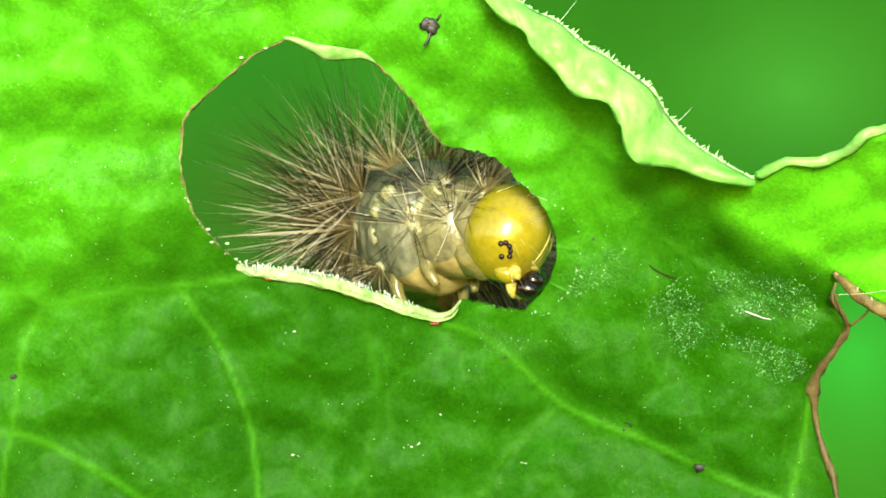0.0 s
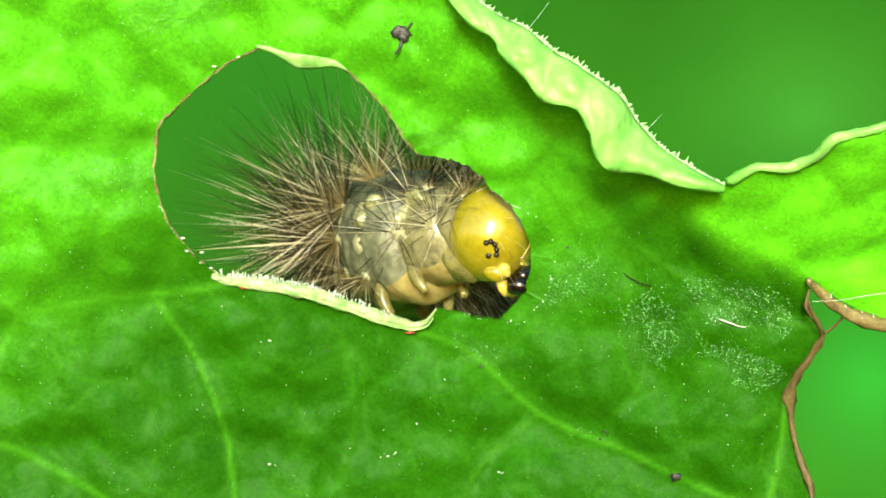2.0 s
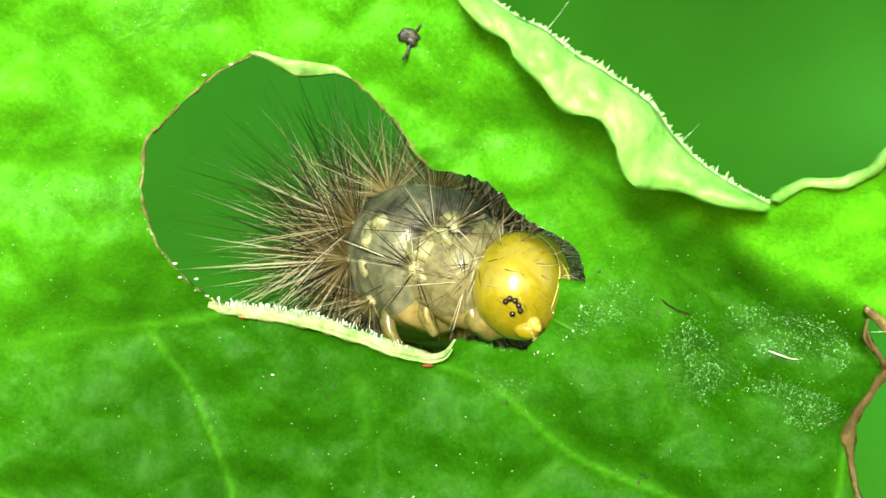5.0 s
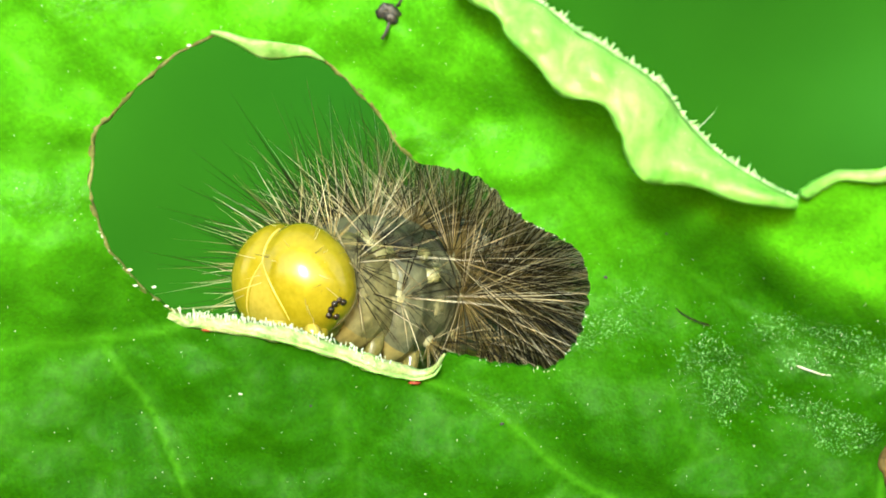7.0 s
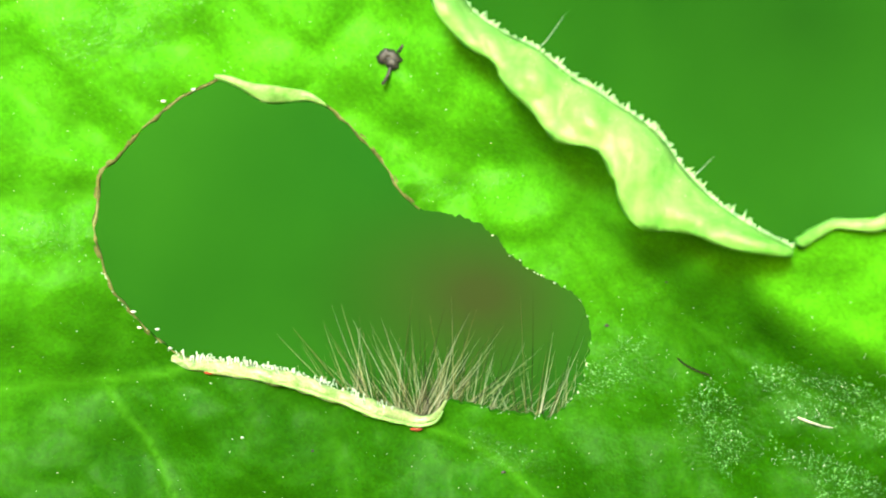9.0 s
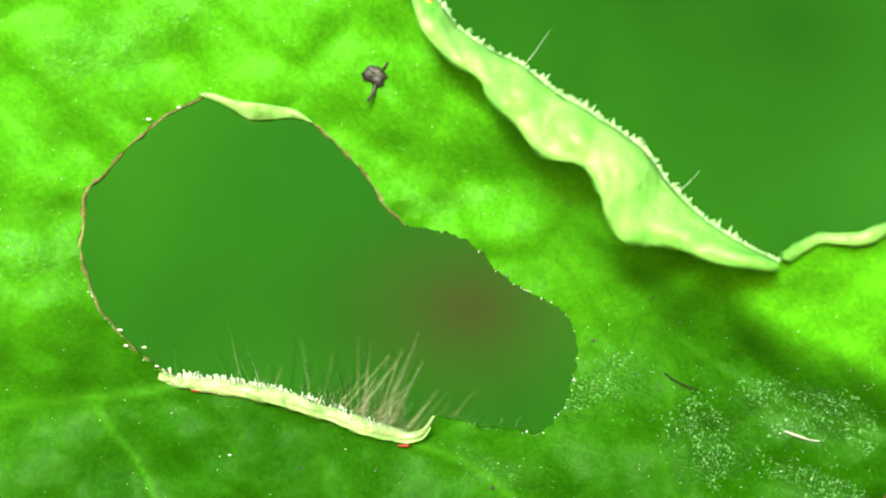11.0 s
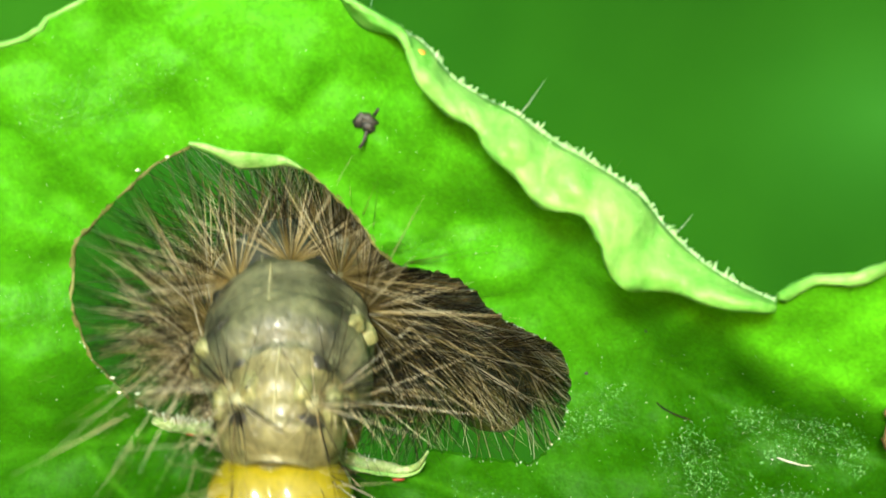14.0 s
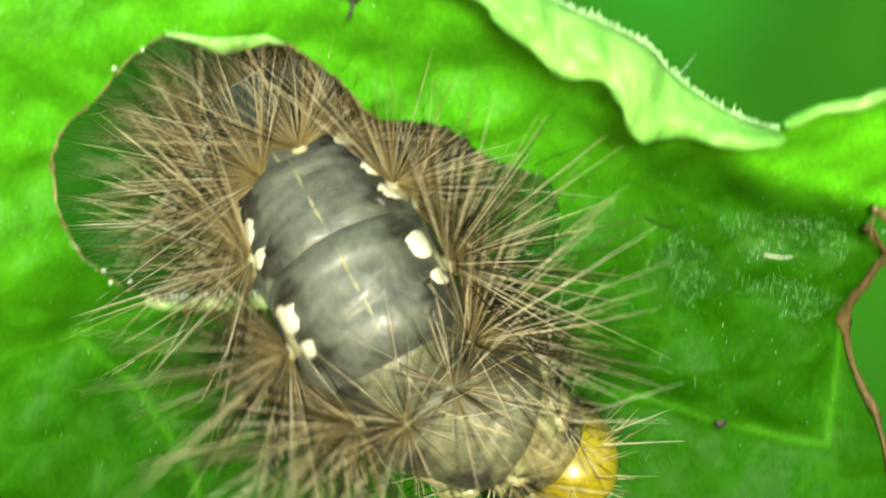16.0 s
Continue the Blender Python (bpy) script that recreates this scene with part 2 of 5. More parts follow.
def part(name, bm, mat, parent, label=""):
    """One bmesh, in millimetres, as one mesh under a thing or a part."""
    bmesh.ops.scale(bm, vec=(MM, MM, MM), verts=bm.verts)
    me = bpy.data.meshes.new(name)
    bm.to_mesh(me)
    bm.free()
    me.materials.append(mat)
    me.polygons.foreach_set("use_smooth", [True] * len(me.polygons))
    ob = new(name, me)
    if parent:
        ob.parent = parent
    return tagged(ob, label)


def smooth_line(points, step=0.2, closed=False):
    """A Catmull-Rom line through the points, sampled about every step."""
    p = np.asarray(points, float)
    k, out = len(p), []
    for i in range(k if closed else k - 1):
        a, b, c, d = ((p[(i + j) % k] if closed else p[min(max(i + j, 0), k - 1)]) for j in (-1, 0, 1, 2))
        for s in np.linspace(0, 1, max(2, int(np.linalg.norm(c - b) / step) + 1))[:-1]:
            out.append(b + 0.5 * s * (c - a + s * (2 * a - 5 * b + 4 * c - d + s * (3 * (b - c) + d - a))))
    return np.array(out if closed else out + [p[-1]])


def tube(line, radius, sides=8, flat=1.0, wobble=0.0, cap=True):
    """Vertices and faces of a tube along a line; radius may be one number or one a point."""
    line = np.asarray(line, float)
    r = np.broadcast_to(np.asarray(radius, float), (len(line),))
    tang = np.gradient(line, axis=0)
    tang /= np.linalg.norm(tang, axis=1, keepdims=True) + 1e-9
    ref = np.array((0.0, 1.0, 0.0)) if abs(tang[:, 1]).mean() < 0.8 else np.array((0.0, 0.0, 1.0))
    u = np.cross(tang, ref)
    u /= np.linalg.norm(u, axis=1, keepdims=True) + 1e-9
    v = np.cross(u, tang)
    verts, faces = [], []
    for i, c in enumerate(line):
        for j in range(sides):
            a = 2 * math.pi * j / sides
            w = 1 + wobble * noise.noise(Vector((c[0] * 2.1 + j, c[1] * 2.1, c[2] * 2.1)))
            verts.append(c + r[i] * w * (math.cos(a) * u[i] + flat * math.sin(a) * v[i]))
    for i in range(len(line) - 1):
        for j in range(sides):
            a, b = i * sides + j, i * sides + (j + 1) % sides
            faces.append((a, b, b + sides, a + sides))
    if cap:
        faces.append(tuple(range(sides))[::-1])
        faces.append(tuple(range((len(line) - 1) * sides, len(line) * sides)))
    return verts, faces


def join(pieces):
    verts, faces = [], []
    for v, f in pieces:
        k = len(verts)
        verts.extend(v)
        faces.extend(tuple(i + k for i in q) for q in f)
    return verts, faces


def spike(base, way, length, radius, bend=0.0, sides=3):
    """A tapered, slightly bowed bristle."""
    base, way = np.asarray(base, float), np.asarray(way, float)
    way = way / np.linalg.norm(way)
    side = np.cross(way, (0.31, 0.52, 0.79))
    side /= np.linalg.norm(side)
    line = [base + way * length * s + side * bend * length * s * s for s in (0, 0.35, 0.7, 1)]
    return tube(line, [radius, radius * 0.85, radius * 0.55, radius * 0.12], sides, cap=False)


def ball(centre, size, rings=8, sides=12, turn=None):
    verts, faces = [], []
    for i in range(rings + 1):
        a = math.pi * i / rings
        for j in range(sides):
            b = 2 * math.pi * j / sides
            p = Vector((math.sin(a) * math.cos(b) * size[0], math.sin(a) * math.sin(b) * size[1], math.cos(a) * size[2]))
            verts.append(np.array((turn @ p if turn else p)) + centre)
    for i in range(rings):
        for j in range(sides):
            a, b = i * sides + j, i * sides + (j + 1) % sides
            faces.append((a, b, b + sides, a + sides))
    return verts, faces


# ---- the leaf ----
def clamp_soft(v, lo, hi, k=1.5):
    v = lo + np.logaddexp(0, (v - lo) / k) * k
    return hi - np.logaddexp(0, (hi - v) / k) * k


VEINS = [
    ([(-28, -2.5), (-15.6, -1.5), (-14.1, -1.9), (-11.3, -1.4), (-8.2, -1.1), (-7.1, -0.9)], 0.22),
    ([(-14.1, -1.9), (-15.0, -3.5), (-15.3, -5.6), (-16, -9)], 0.16),
    ([(-9.4, -1.5), (-7.9, -4.0), (-7.0, -7.0), (-6.8, -11)], 0.16),
    ([(-0.1, -2.6), (1.9, -3.4), (4.4, -5.7), (7.5, -7.0), (10.6, -8.5), (12.6, -9.2)], 0.2),
    ([(-20, -6), (-16.0, -6.5), (-14.8, -6.7), (-13.0, -7.7), (-11.0, -9.0), (-9, -11)], 0.24),
    ([(-1.9, 6.1), (-0.1, 5.2), (1.6, 4.5), (3.4, 4.7), (5.9, 3.8)], 0.2),
    ([(1.6, 4.5), (0.1, 3.8)], 0.12),
    ([(-20, 3.4), (-15.1, 3.8), (-12.5, 3.8), (-9.1, 4.1)], 0.3),
    ([(3.4, 4.7), (5.2, 2.8), (6.0, 1.9), (7.0, 0.9), (7.5, -1.0), (7.2, -3.0), (7.9, -4.8)], 0.11),
    ([(13.2, -5.0), (13.0, -7), (12.6, -9.2)], 0.14),
    ([(-6.0, 7.3), (-7.0, 9.0), (-8.4, 11)], 0.2),
    ([(-8.6, 5.3), (-11, 7.0), (-15, 8.2)], 0.2),
    ([(4.4, -5.7), (2.4, -7.4), (0.8, -10)], 0.12),
    ([(-2.8, -3.0), (-2.4, -5.9), (-3.4, -9)], 0.1),
    ([(7.0, 0.9), (10.2, -1.2), (13.8, -2.5)], 0.1),
]
VEIN_LINES = [(smooth_line(p, 0.5), w) for p, w in VEINS]


def vein_distance(x, z):
    """Distance to the nearest vein and that vein's half width."""
    best, wide = np.full(np.shape(x), 9.0), np.full(np.shape(x), 0.2)
    for line, w in VEIN_LINES:
        for a, b in zip(line[:-1], line[1:]):
            e = b - a
            s = np.clip(((x - a[0]) * e[0] + (z - a[1]) * e[1]) / (e @ e), 0, 1)
            d = np.hypot(x - a[0] - s * e[0], z - a[1] - s * e[1])
            near = d < best
            best, wide = np.where(near, d, best), np.where(near, w, wide)
    return best, wide


def leaf_base(x, z):
    """The blade's large form: it leans over, bows, and curls forward towards the upper margin."""
    x, z = np.asarray(x, float), np.asarray(z, float)
    d = np.minimum(z - 2.0 - 9.5 * np.exp(-(np.maximum(x, -4) - 1) / 5), 0.8)
    lobe = np.exp((np.minimum(z, 3.6) - 2.4) / 3.256) / (1 + np.exp(-(x - 9.2) / 0.6))
    a, b = clamp_soft(x, -13, 12), clamp_soft(z, -7, 10)
    return (2.035 + 0.0189 * a - 0.3808 * b - 0.0113 * a * a + 0.0009 * a * b - 0.0078 * b * b - 2.69 * np.exp(d / 2.741) * (1 - 0.5 / (1 + np.exp(-(x - 10.5) / 0.6))) - 1.3 * lobe)


def waves(x, z):
    """Uneven swellings of the blade, at two sizes."""
    x, z = np.atleast_1d(x), np.atleast_1d(z)
    return np.array([0.6 * noise.noise(Vector((a * 0.28, b * 0.28, 4.2))) + 0.36 * noise.noise(Vector((a * 0.75, b * 0.75, 1.3)))
                     + 0.07 * noise.noise(Vector((a * 2.4, b * 2.4, 7.7))) for a, b in zip(x, z)])


# patches placed where the blade's highlights fall
SHEEN = [((5.3, -1.0), (1.5, 0.8), 20), ((8.5, -2.6), (1.3, 1.2), 10), ((11.3, -1.7), (1.9, 0.85), -15), ((11.7, -3.9), (1.5, 0.6), -25),
       ((-11.5, 2.8), (3.0, 0.6), 4), ((-7.5, 8.6), (2.4, 0.7), 20), ((2.4, -3.4), (1.5, 0.5), -20), ((1.2, 4.3), (1.6, 0.35), 8)]


def sheen_share(x, z):
    """How far a place lies in one of the sheen patches."""
    best = np.zeros(np.shape(x))
    for (cx, cz), (wide, high), tilt in SHEEN:
        c, s = math.cos(math.radians(tilt)), math.sin(math.radians(tilt))
        u, v = ((x - cx) * c + (z - cz) * s) / wide, ((z - cz) * c - (x - cx) * s) / high
        best = np.maximum(best, np.clip(1.6 - np.hypot(u, v), 0, 1))
    return best


def lobe_share(x, z):
    """How far a place belongs to the lobe that laps over the blade."""
    x, z = np.asarray(x, float), np.asarray(z, float)
    return 1 / (1 + np.exp(-(z - 1.9 + 0.56 * (x - 8) + 0.2 * np.sin(1.3 * x)) * 4.5)) / (1 + np.exp(-(x - 8.4) * 3))


NET = {(i, j): ((i + random.Random(71 * i + j).uniform(0.1, 0.9)) * 2.5, (j + random.Random(i - 53 * j).uniform(0.1, 0.9)) * 2.2)
       for i in range(-14, 13) for j in range(-10, 9)}
NET_POINTS = np.array(list(NET.values()))


def net_distance(x, z):
    """Distance to the fine net of veins that parts the blade into puffs."""
    p = np.stack([np.ravel(x), np.ravel(z)], 1).astype(float)
    p = p + 0.35 * np.stack([np.sin(1.7 * p[:, 1] + 0.6 * p[:, 0]), np.sin(1.5 * p[:, 0] - 0.7 * p[:, 1])], 1)
    out = np.empty(len(p))
    for k in range(0, len(p), 4000):
        d = np.hypot(p[k:k + 4000, None, 0] - NET_POINTS[None, :, 0], p[k:k + 4000, None, 1] - NET_POINTS[None, :, 1])
        d.partition(1, axis=1)
        out[k:k + 4000] = (d[:, 1] - d[:, 0]) / 2
    return out.reshape(np.shape(x))


def leaf_y(x, z):
    """The blade's face: quilted between the sunken veins."""
    d, w = vein_distance(np.asarray(x, float), np.asarray(z, float))
    puff = 0.24 * (0.25 + 0.75 / (1 + np.exp(-(np.asarray(z, float) + 0.6 + 0.08 * np.asarray(x, float)) / 0.8))) * (1 - np.exp(-(net_distance(np.asarray(x, float), np.asarray(z, float)) / 0.42) ** 2))
    return leaf_base(x, z) + waves(x, z) - puff - 0.55 * lobe_share(x, z) - (0.42 + 0.34 / (1 + np.exp(-np.asarray(z, float)))) * (1 - np.exp(-(d / 1.05) ** 2)) - 0.06 * np.exp(-(d / w) ** 2)


def on_leaf(points, lift=0.0):
    p = np.asarray(points, float)
    return np.stack([p[:, 0], leaf_y(p[:, 0], p[:, 1]) - lift, p[:, 1]], 1)


HOLE = [(-5.4, 7.2), (-4.7, 6.9), (-4.0, 6.55), (-2.85, 6.6), (-2.3, 6.4), (-1.55, 5.7), (-0.9, 4.95), (-0.45, 4.2), (0.0, 3.72),
        (0.8, 3.58), (1.4, 3.4), (2.2, 2.88), (2.8, 2.25), (3.7, 1.7), (4.5, 1.2), (4.8, 0.5), (4.8, -0.22), (4.6, -1.0),
        (4.3, -1.6), (3.8, -2.2), (3.0, -2.2), (2.2, -2.12), (1.2, -1.92), (0.55, -1.85), (-0.1, -2.35), (-2.3, -1.55),
        (-4.2, -0.95), (-5.9, -0.7), (-7.1, -0.55), (-7.9, 0.1), (-8.6, 1.0), (-8.95, 1.9), (-9.1, 2.9), (-9.1, 3.8),
        (-8.9, 4.6), (-8.4, 5.2), (-7.5, 5.85), (-6.5, 6.7)]
MARGIN_OUT = [(10.3, 2.45), (8.9, 3.2), (7.65, 4.35), (6.85, 5.35), (5.8, 6.1), (4.7, 6.8), (3.65, 7.6), (2.2, 8.5), (1.2, 9.65),
              (-0.2, 10.2), (-0.75, 11.0)]
MARGIN_IN = [(10.1, 2.15), (8.7, 2.3), (7.5, 2.75), (6.3, 2.85), (5.85, 3.4), (5.65, 4.1), (5.25, 4.75), (4.2, 5.05), (3.55, 5.85),
             (2.9, 6.5), (2.6, 7.1), (1.95, 7.5), (1.25, 8.2), (1.0, 8.9), (0.75, 9.75), (-0.6, 10.6)]
TEAR = [(13.6, -0.9), (13.5, -1.6), (14.2, -2.7), (13.6, -3.9), (13.3, -5.0), (13.6, -6.9), (14.0, -8.1), (14.3, -10), (15, -13)]


def inside(poly, x, z):
    """Even-odd test of points against a closed line."""
    hit = np.zeros(np.shape(x), bool)
    for (ax, az), (bx, bz) in zip(poly, np.roll(poly, -1, 0)):
        hit ^= ((az > z) != (bz > z)) & (x < (bx - ax) * (z - az) / (bz - az + 1e-12) + ax)
    return hit


def roughen(line, amount, scale=3.0):
    return np.array([(x + amount * noise.noise(Vector((x * scale, z * scale, 1.7))), z + amount * noise.noise(Vector((x * scale, z * scale, 8.2))))
                     for x, z in line])


def sheet(outline, holes, step):
    """Triangles in the plane within the outline and outside the holes."""
    rng = np.random.default_rng(3)
    loops = [outline, *holes]
    lo, hi = outline.min(0), outline.max(0)
    gx, gz = np.meshgrid(np.arange(lo[0], hi[0], step), np.arange(lo[1], hi[1], step))
    grid = np.stack([gx.ravel(), gz.ravel()], 1) + rng.uniform(-0.2, 0.2, (gx.size, 2)) * step
    keep = inside(outline, grid[:, 0], grid[:, 1])
    for h in holes:
        keep &= ~inside(h, grid[:, 0], grid[:, 1])
    pts, edges = [], []
    for loop in loops:
        k = len(pts)
        pts.extend(map(tuple, loop))
        edges.extend((k + i, k + (i + 1) % len(loop)) for i in range(len(loop)))
    pts.extend(map(tuple, grid[keep]))
    from mathutils.geometry import delaunay_2d_cdt
    v, _, f, _, _, _ = delaunay_2d_cdt([Vector(q) for q in pts], edges, [], 0, 1e-5)
    v = np.array([(q.x, q.y) for q in v])
    c = v[np.array(f)].mean(1)
    good = inside(outline, c[:, 0], c[:, 1])
    for h in holes:
        good &= ~inside(h, c[:, 0], c[:, 1])
    return v, np.array(f)[good]


def blade(name, outline, holes, step, parent, label, thick=0.2):
    """A piece of the leaf: front, back and cut edges, each with its own normals."""
    v, f = sheet(outline, holes, step)
    xyz = on_leaf(v)
    a, b, c = xyz[f[0]]
    if np.cross(b - a, c - a)[1] > 0:
        f = f[:, ::-1]
    e = 0.02
    slope_x = (leaf_base(v[:, 0] + e, v[:, 1]) - leaf_base(v[:, 0] - e, v[:, 1])) / (2 * e)
    slope_z = (leaf_base(v[:, 0], v[:, 1] + e) - leaf_base(v[:, 0], v[:, 1] - e)) / (2 * e)
    out = np.stack([slope_x, -np.ones(len(v)), slope_z], 1)
    back = xyz - out / np.linalg.norm(out, axis=1, keepdims=True) * thick
    n = len(v)
    halves = {}
    for q in f.tolist():
        for i, j in zip(q, q[1:] + q[:1]):
            halves[(i, j)] = True
    rim = [(i, j) for i, j in halves if (j, i) not in halves]
    verts = [*xyz, *back]
    faces = f.tolist() + (f[:, ::-1] + n).tolist()
    for i, j in rim:
        k = len(verts)
        verts += [xyz[i], xyz[j], back[j], back[i]]
        faces.append((k + 3, k + 2, k + 1, k))
    ob = link_mesh(name, verts, faces, LEAF, parent, label)
    x, z = np.array(verts)[:, 0], np.array(verts)[:, 2]
    d, w = vein_distance(x, z)
    # light painted into the colour: brighter to the upper left, margin and lobe
    lit_share = clamp_soft((z - 0.12 * x + 2.2 * np.sin(0.35 * x + 0.4)) / 8.5 + 0.22, 0.0, 0.92, 0.12)
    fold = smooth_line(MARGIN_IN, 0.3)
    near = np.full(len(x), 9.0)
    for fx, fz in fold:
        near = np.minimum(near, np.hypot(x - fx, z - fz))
    lit_share = np.maximum(lit_share, 0.95 * np.exp(-(near / 0.9) ** 2))
    lit_share = np.maximum(lit_share, 1.35 * lobe_share(x, z))
    for key, value in (("painted_light", lit_share), ("vein", np.where(w > 0.13, 0.48, 0.13) * np.exp(-(d / np.maximum(0.5 * w, 0.09)) ** 2) + 0.05 * np.exp(-(d / 0.5) ** 2) + 0.10 * np.exp(-(net_distance(x, z) / 0.09) ** 2)),
                       ("sheen", sheen_share(x, z))):
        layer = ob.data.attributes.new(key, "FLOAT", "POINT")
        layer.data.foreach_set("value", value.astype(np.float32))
    return ob


def build_leaf():
    leaf = tagged(new("leaf"), "bright green quilted leaf with a large chewed hole", "leaf")
    hole = roughen(roughen(smooth_line(HOLE, 0.06, True), 0.06, 3.5), 0.045, 8)
    fresh = (hole[:, 0] > 1.0) & (hole[:, 1] < 3.5)
    hole[fresh] += (roughen(hole, 0.11, 6.5) - hole)[fresh]
    top = [(-1.2, 11.35), (-1.7, 11.7), (-3.4, 11.8), (-5.4, 11.85), (-6.2, 11.75), (-7.4, 11.3), (-8.8, 10.6), (-8.95, 10.3), (-10.0, 9.9), (-13, 9.3), (-19, 8.8), (-28, 8.5)]
    lobe = [(10.4, 2.5), (11.2, 2.9), (12.3, 2.9), (13.1, 3.3), (13.4, 3.7), (14.6, 4.0), (17, 4.6), (24, 5.4)]
    outline = np.concatenate([
        [(-28, -18), (15, -18)], smooth_line(TEAR, 0.2)[::-1], smooth_line([(13.9, -1.0), (14.6, -1.45), (17, -2.4), (24, -3.5)], 0.3),
        smooth_line(lobe, 0.2)[::-1], smooth_line(MARGIN_OUT, 0.2) - np.array((0.16, 0.2)), smooth_line(top, 0.3)])
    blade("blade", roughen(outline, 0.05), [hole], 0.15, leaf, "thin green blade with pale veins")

    # pale margin folded forward, with a scalloped free edge
    k = 90
    foot, crest = smooth_line(MARGIN_IN, 0.05), smooth_line(MARGIN_OUT, 0.05) - np.array((0.12, 0.14))
    foot, crest = (q[np.linspace(0, len(q) - 1, k).astype(int)] for q in (foot, crest))
    fy = leaf_y(crest[:, 0], crest[:, 1])
    verts, faces, across = [], [], 11
    for i in range(k):
        bead = 0.22 * max(0.0, math.sin(i * 0.62)) ** 2
        for j in range(across):
            s = j / (across - 1)
            x, z = foot[i] * (1 - s) + crest[i] * s
            y = fy[i] - 0.8 * (1 - s) ** 0.8 - 0.35 * math.sin(math.pi * s) - bead * math.exp(-((s - 0.12) / 0.12) ** 2)
            verts.append((x, y + 0.26 * noise.noise(Vector((x * 1.3, z * 1.3, s * 2))) + 0.09 * noise.noise(Vector((x * 4, z * 4, s))), z))
    for i in range(k - 1):
        for j in range(across - 1):
            a = i * across + j
            faces.append((a, a + across, a + across + 1, a + 1))
    band = link_mesh("margin", verts, faces, PALE, leaf, "pale yellow-green folded margin with a scalloped edge")
    t = band.modifiers.new("thickness", "SOLIDIFY")
    t.thickness, t.offset = 0.18 * MM, 0
    rng = random.Random(5)
    bristles = []
    for i in range(0, k - 1):
        for _ in range(16):
            s = rng.random()
            base = np.array(verts[i * across + across - 1]) * (1 - s) + np.array(verts[(i + 1) * across + across - 1]) * s
            way = (0.6 + rng.uniform(-0.5, 0.5), rng.uniform(-0.6, 0.6), 0.7 + rng.uniform(-0.5, 0.5))
            bristles.append(spike(base, way, 0.12 * math.exp(rng.gauss(0, 0.4)), rng.uniform(0.03, 0.06), sides=5))
    for _ in range(700):
        i, s = rng.randrange(k - 1), 1 - abs(rng.gauss(0, 0.16))
        j = max(0, min(across - 2, int(s * (across - 1))))
        base = np.array(verts[i * across + j]) * 0.5 + np.array(verts[(i + 1) * across + j + 1]) * 0.5
        bristles.append(spike(base, (rng.uniform(-0.4, 0.6), -1, rng.uniform(-0.2, 0.8)), rng.uniform(0.05, 0.15), rng.uniform(0.02, 0.05)))
    tagged(link_mesh("margin_bristle", *join(bristles), FUZZ, leaf, "short pale bristles along the margin"), kind="stuff")

    for line, r in ((lobe, 0.19), (top[1:-1], 0.10)):
        q = smooth_line(line, 0.15)
        v, f = tube(on_leaf(q, -0.05), [r * (0.8 + 0.5 * abs(noise.noise(Vector((x, z, 2))))) for x, z in q], 8, wobble=0.4)
        link_mesh("margin_rim", v, f, PALE, leaf, "pale thickened leaf margin")
    for i, way, long in ((52, (0.7, -0.2, 0.75), 1.3), (20, (0.8, 0.1, 0.7), 0.9), (82, (0.2, 0.2, 1), 1.0)):
        base = np.array(verts[i * across + across - 1])
        link_mesh("margin_hair", *spike(base, way, long, 0.008, 0.08, 5), PAPILLA, band, "single long pale hair")
    link_mesh("rust_bead", *ball(np.array(verts[72 * across + 7]), (0.16, 0.12, 0.13), 6, 9), material("orange_rust", (0.5, 0.2, 0.02), (0.65, 0.36, 0.06), 0.5), band, "small orange rust bead")
    # dried brown rim of the old part of the hole
    rim = np.concatenate([smooth_line(HOLE[27:] + HOLE[:1], 0.12), smooth_line(HOLE[2:9], 0.12)])
    n_old = len(smooth_line(HOLE[27:] + HOLE[:1], 0.12))
    for piece in (rim[:n_old], rim[n_old:]):
        r = [0.045 + 0.09 * abs(noise.noise(Vector((x * 2.3, z * 2.3, 3)))) for x, z in piece]
        v, f = tube(on_leaf(roughen(piece, 0.05), -0.08), r, 7, wobble=0.9)
        link_mesh("hole_rim", v, f, DRY, leaf, "dried brown chewed rim")
    # pale lip folded over at the upper end of the hole
    upper = smooth_line([(-5.45, 7.28), (-5.0, 7.2), (-4.3, 6.98), (-3.5, 6.88), (-2.85, 6.78), (-2.4, 6.48)], 0.1)
    lower = smooth_line([(-5.45, 7.2), (-4.75, 6.9), (-4.05, 6.5), (-3.4, 6.5), (-2.85, 6.55), (-2.35, 6.42)], 0.1)
    count = 34
    upper, lower = (q[np.linspace(0, len(q) - 1, count).astype(int)] for q in (upper, lower))
    verts, rows_ = [], 7
    for i in range(count):
        for j in range(rows_):
            q = j / (rows_ - 1)
            x, z = upper[i] * (1 - q) + lower[i] * q
            y = float(leaf_y([x], [z])[0]) - 0.07 - 0.10 * math.sin(math.pi * q) + 0.05 * noise.noise(Vector((x * 3, z * 3, 2)))
            verts.append((x, y, z))
    faces = [(i * rows_ + j, i * rows_ + j + rows_, i * rows_ + j + rows_ + 1, i * rows_ + j + 1) for i in range(count - 1) for j in range(rows_ - 1)]
    ob = link_mesh("folded_lip", verts, faces, LIP, leaf, "pale folded lip of the hole")
    t = ob.modifiers.new("thickness", "SOLIDIFY")
    t.thickness, t.offset = 0.05 * MM, 0

    # bared rib along the lower side of the hole
    line = smooth_line([(-7.4, -0.58), (-6.7, -0.78), (-5.9, -0.84), (-4.25, -1.14), (-2.55, -1.68), (-1.0, -2.22), (-0.2, -2.36), (0.27, -2.2), (0.6, -1.78)], 0.1)
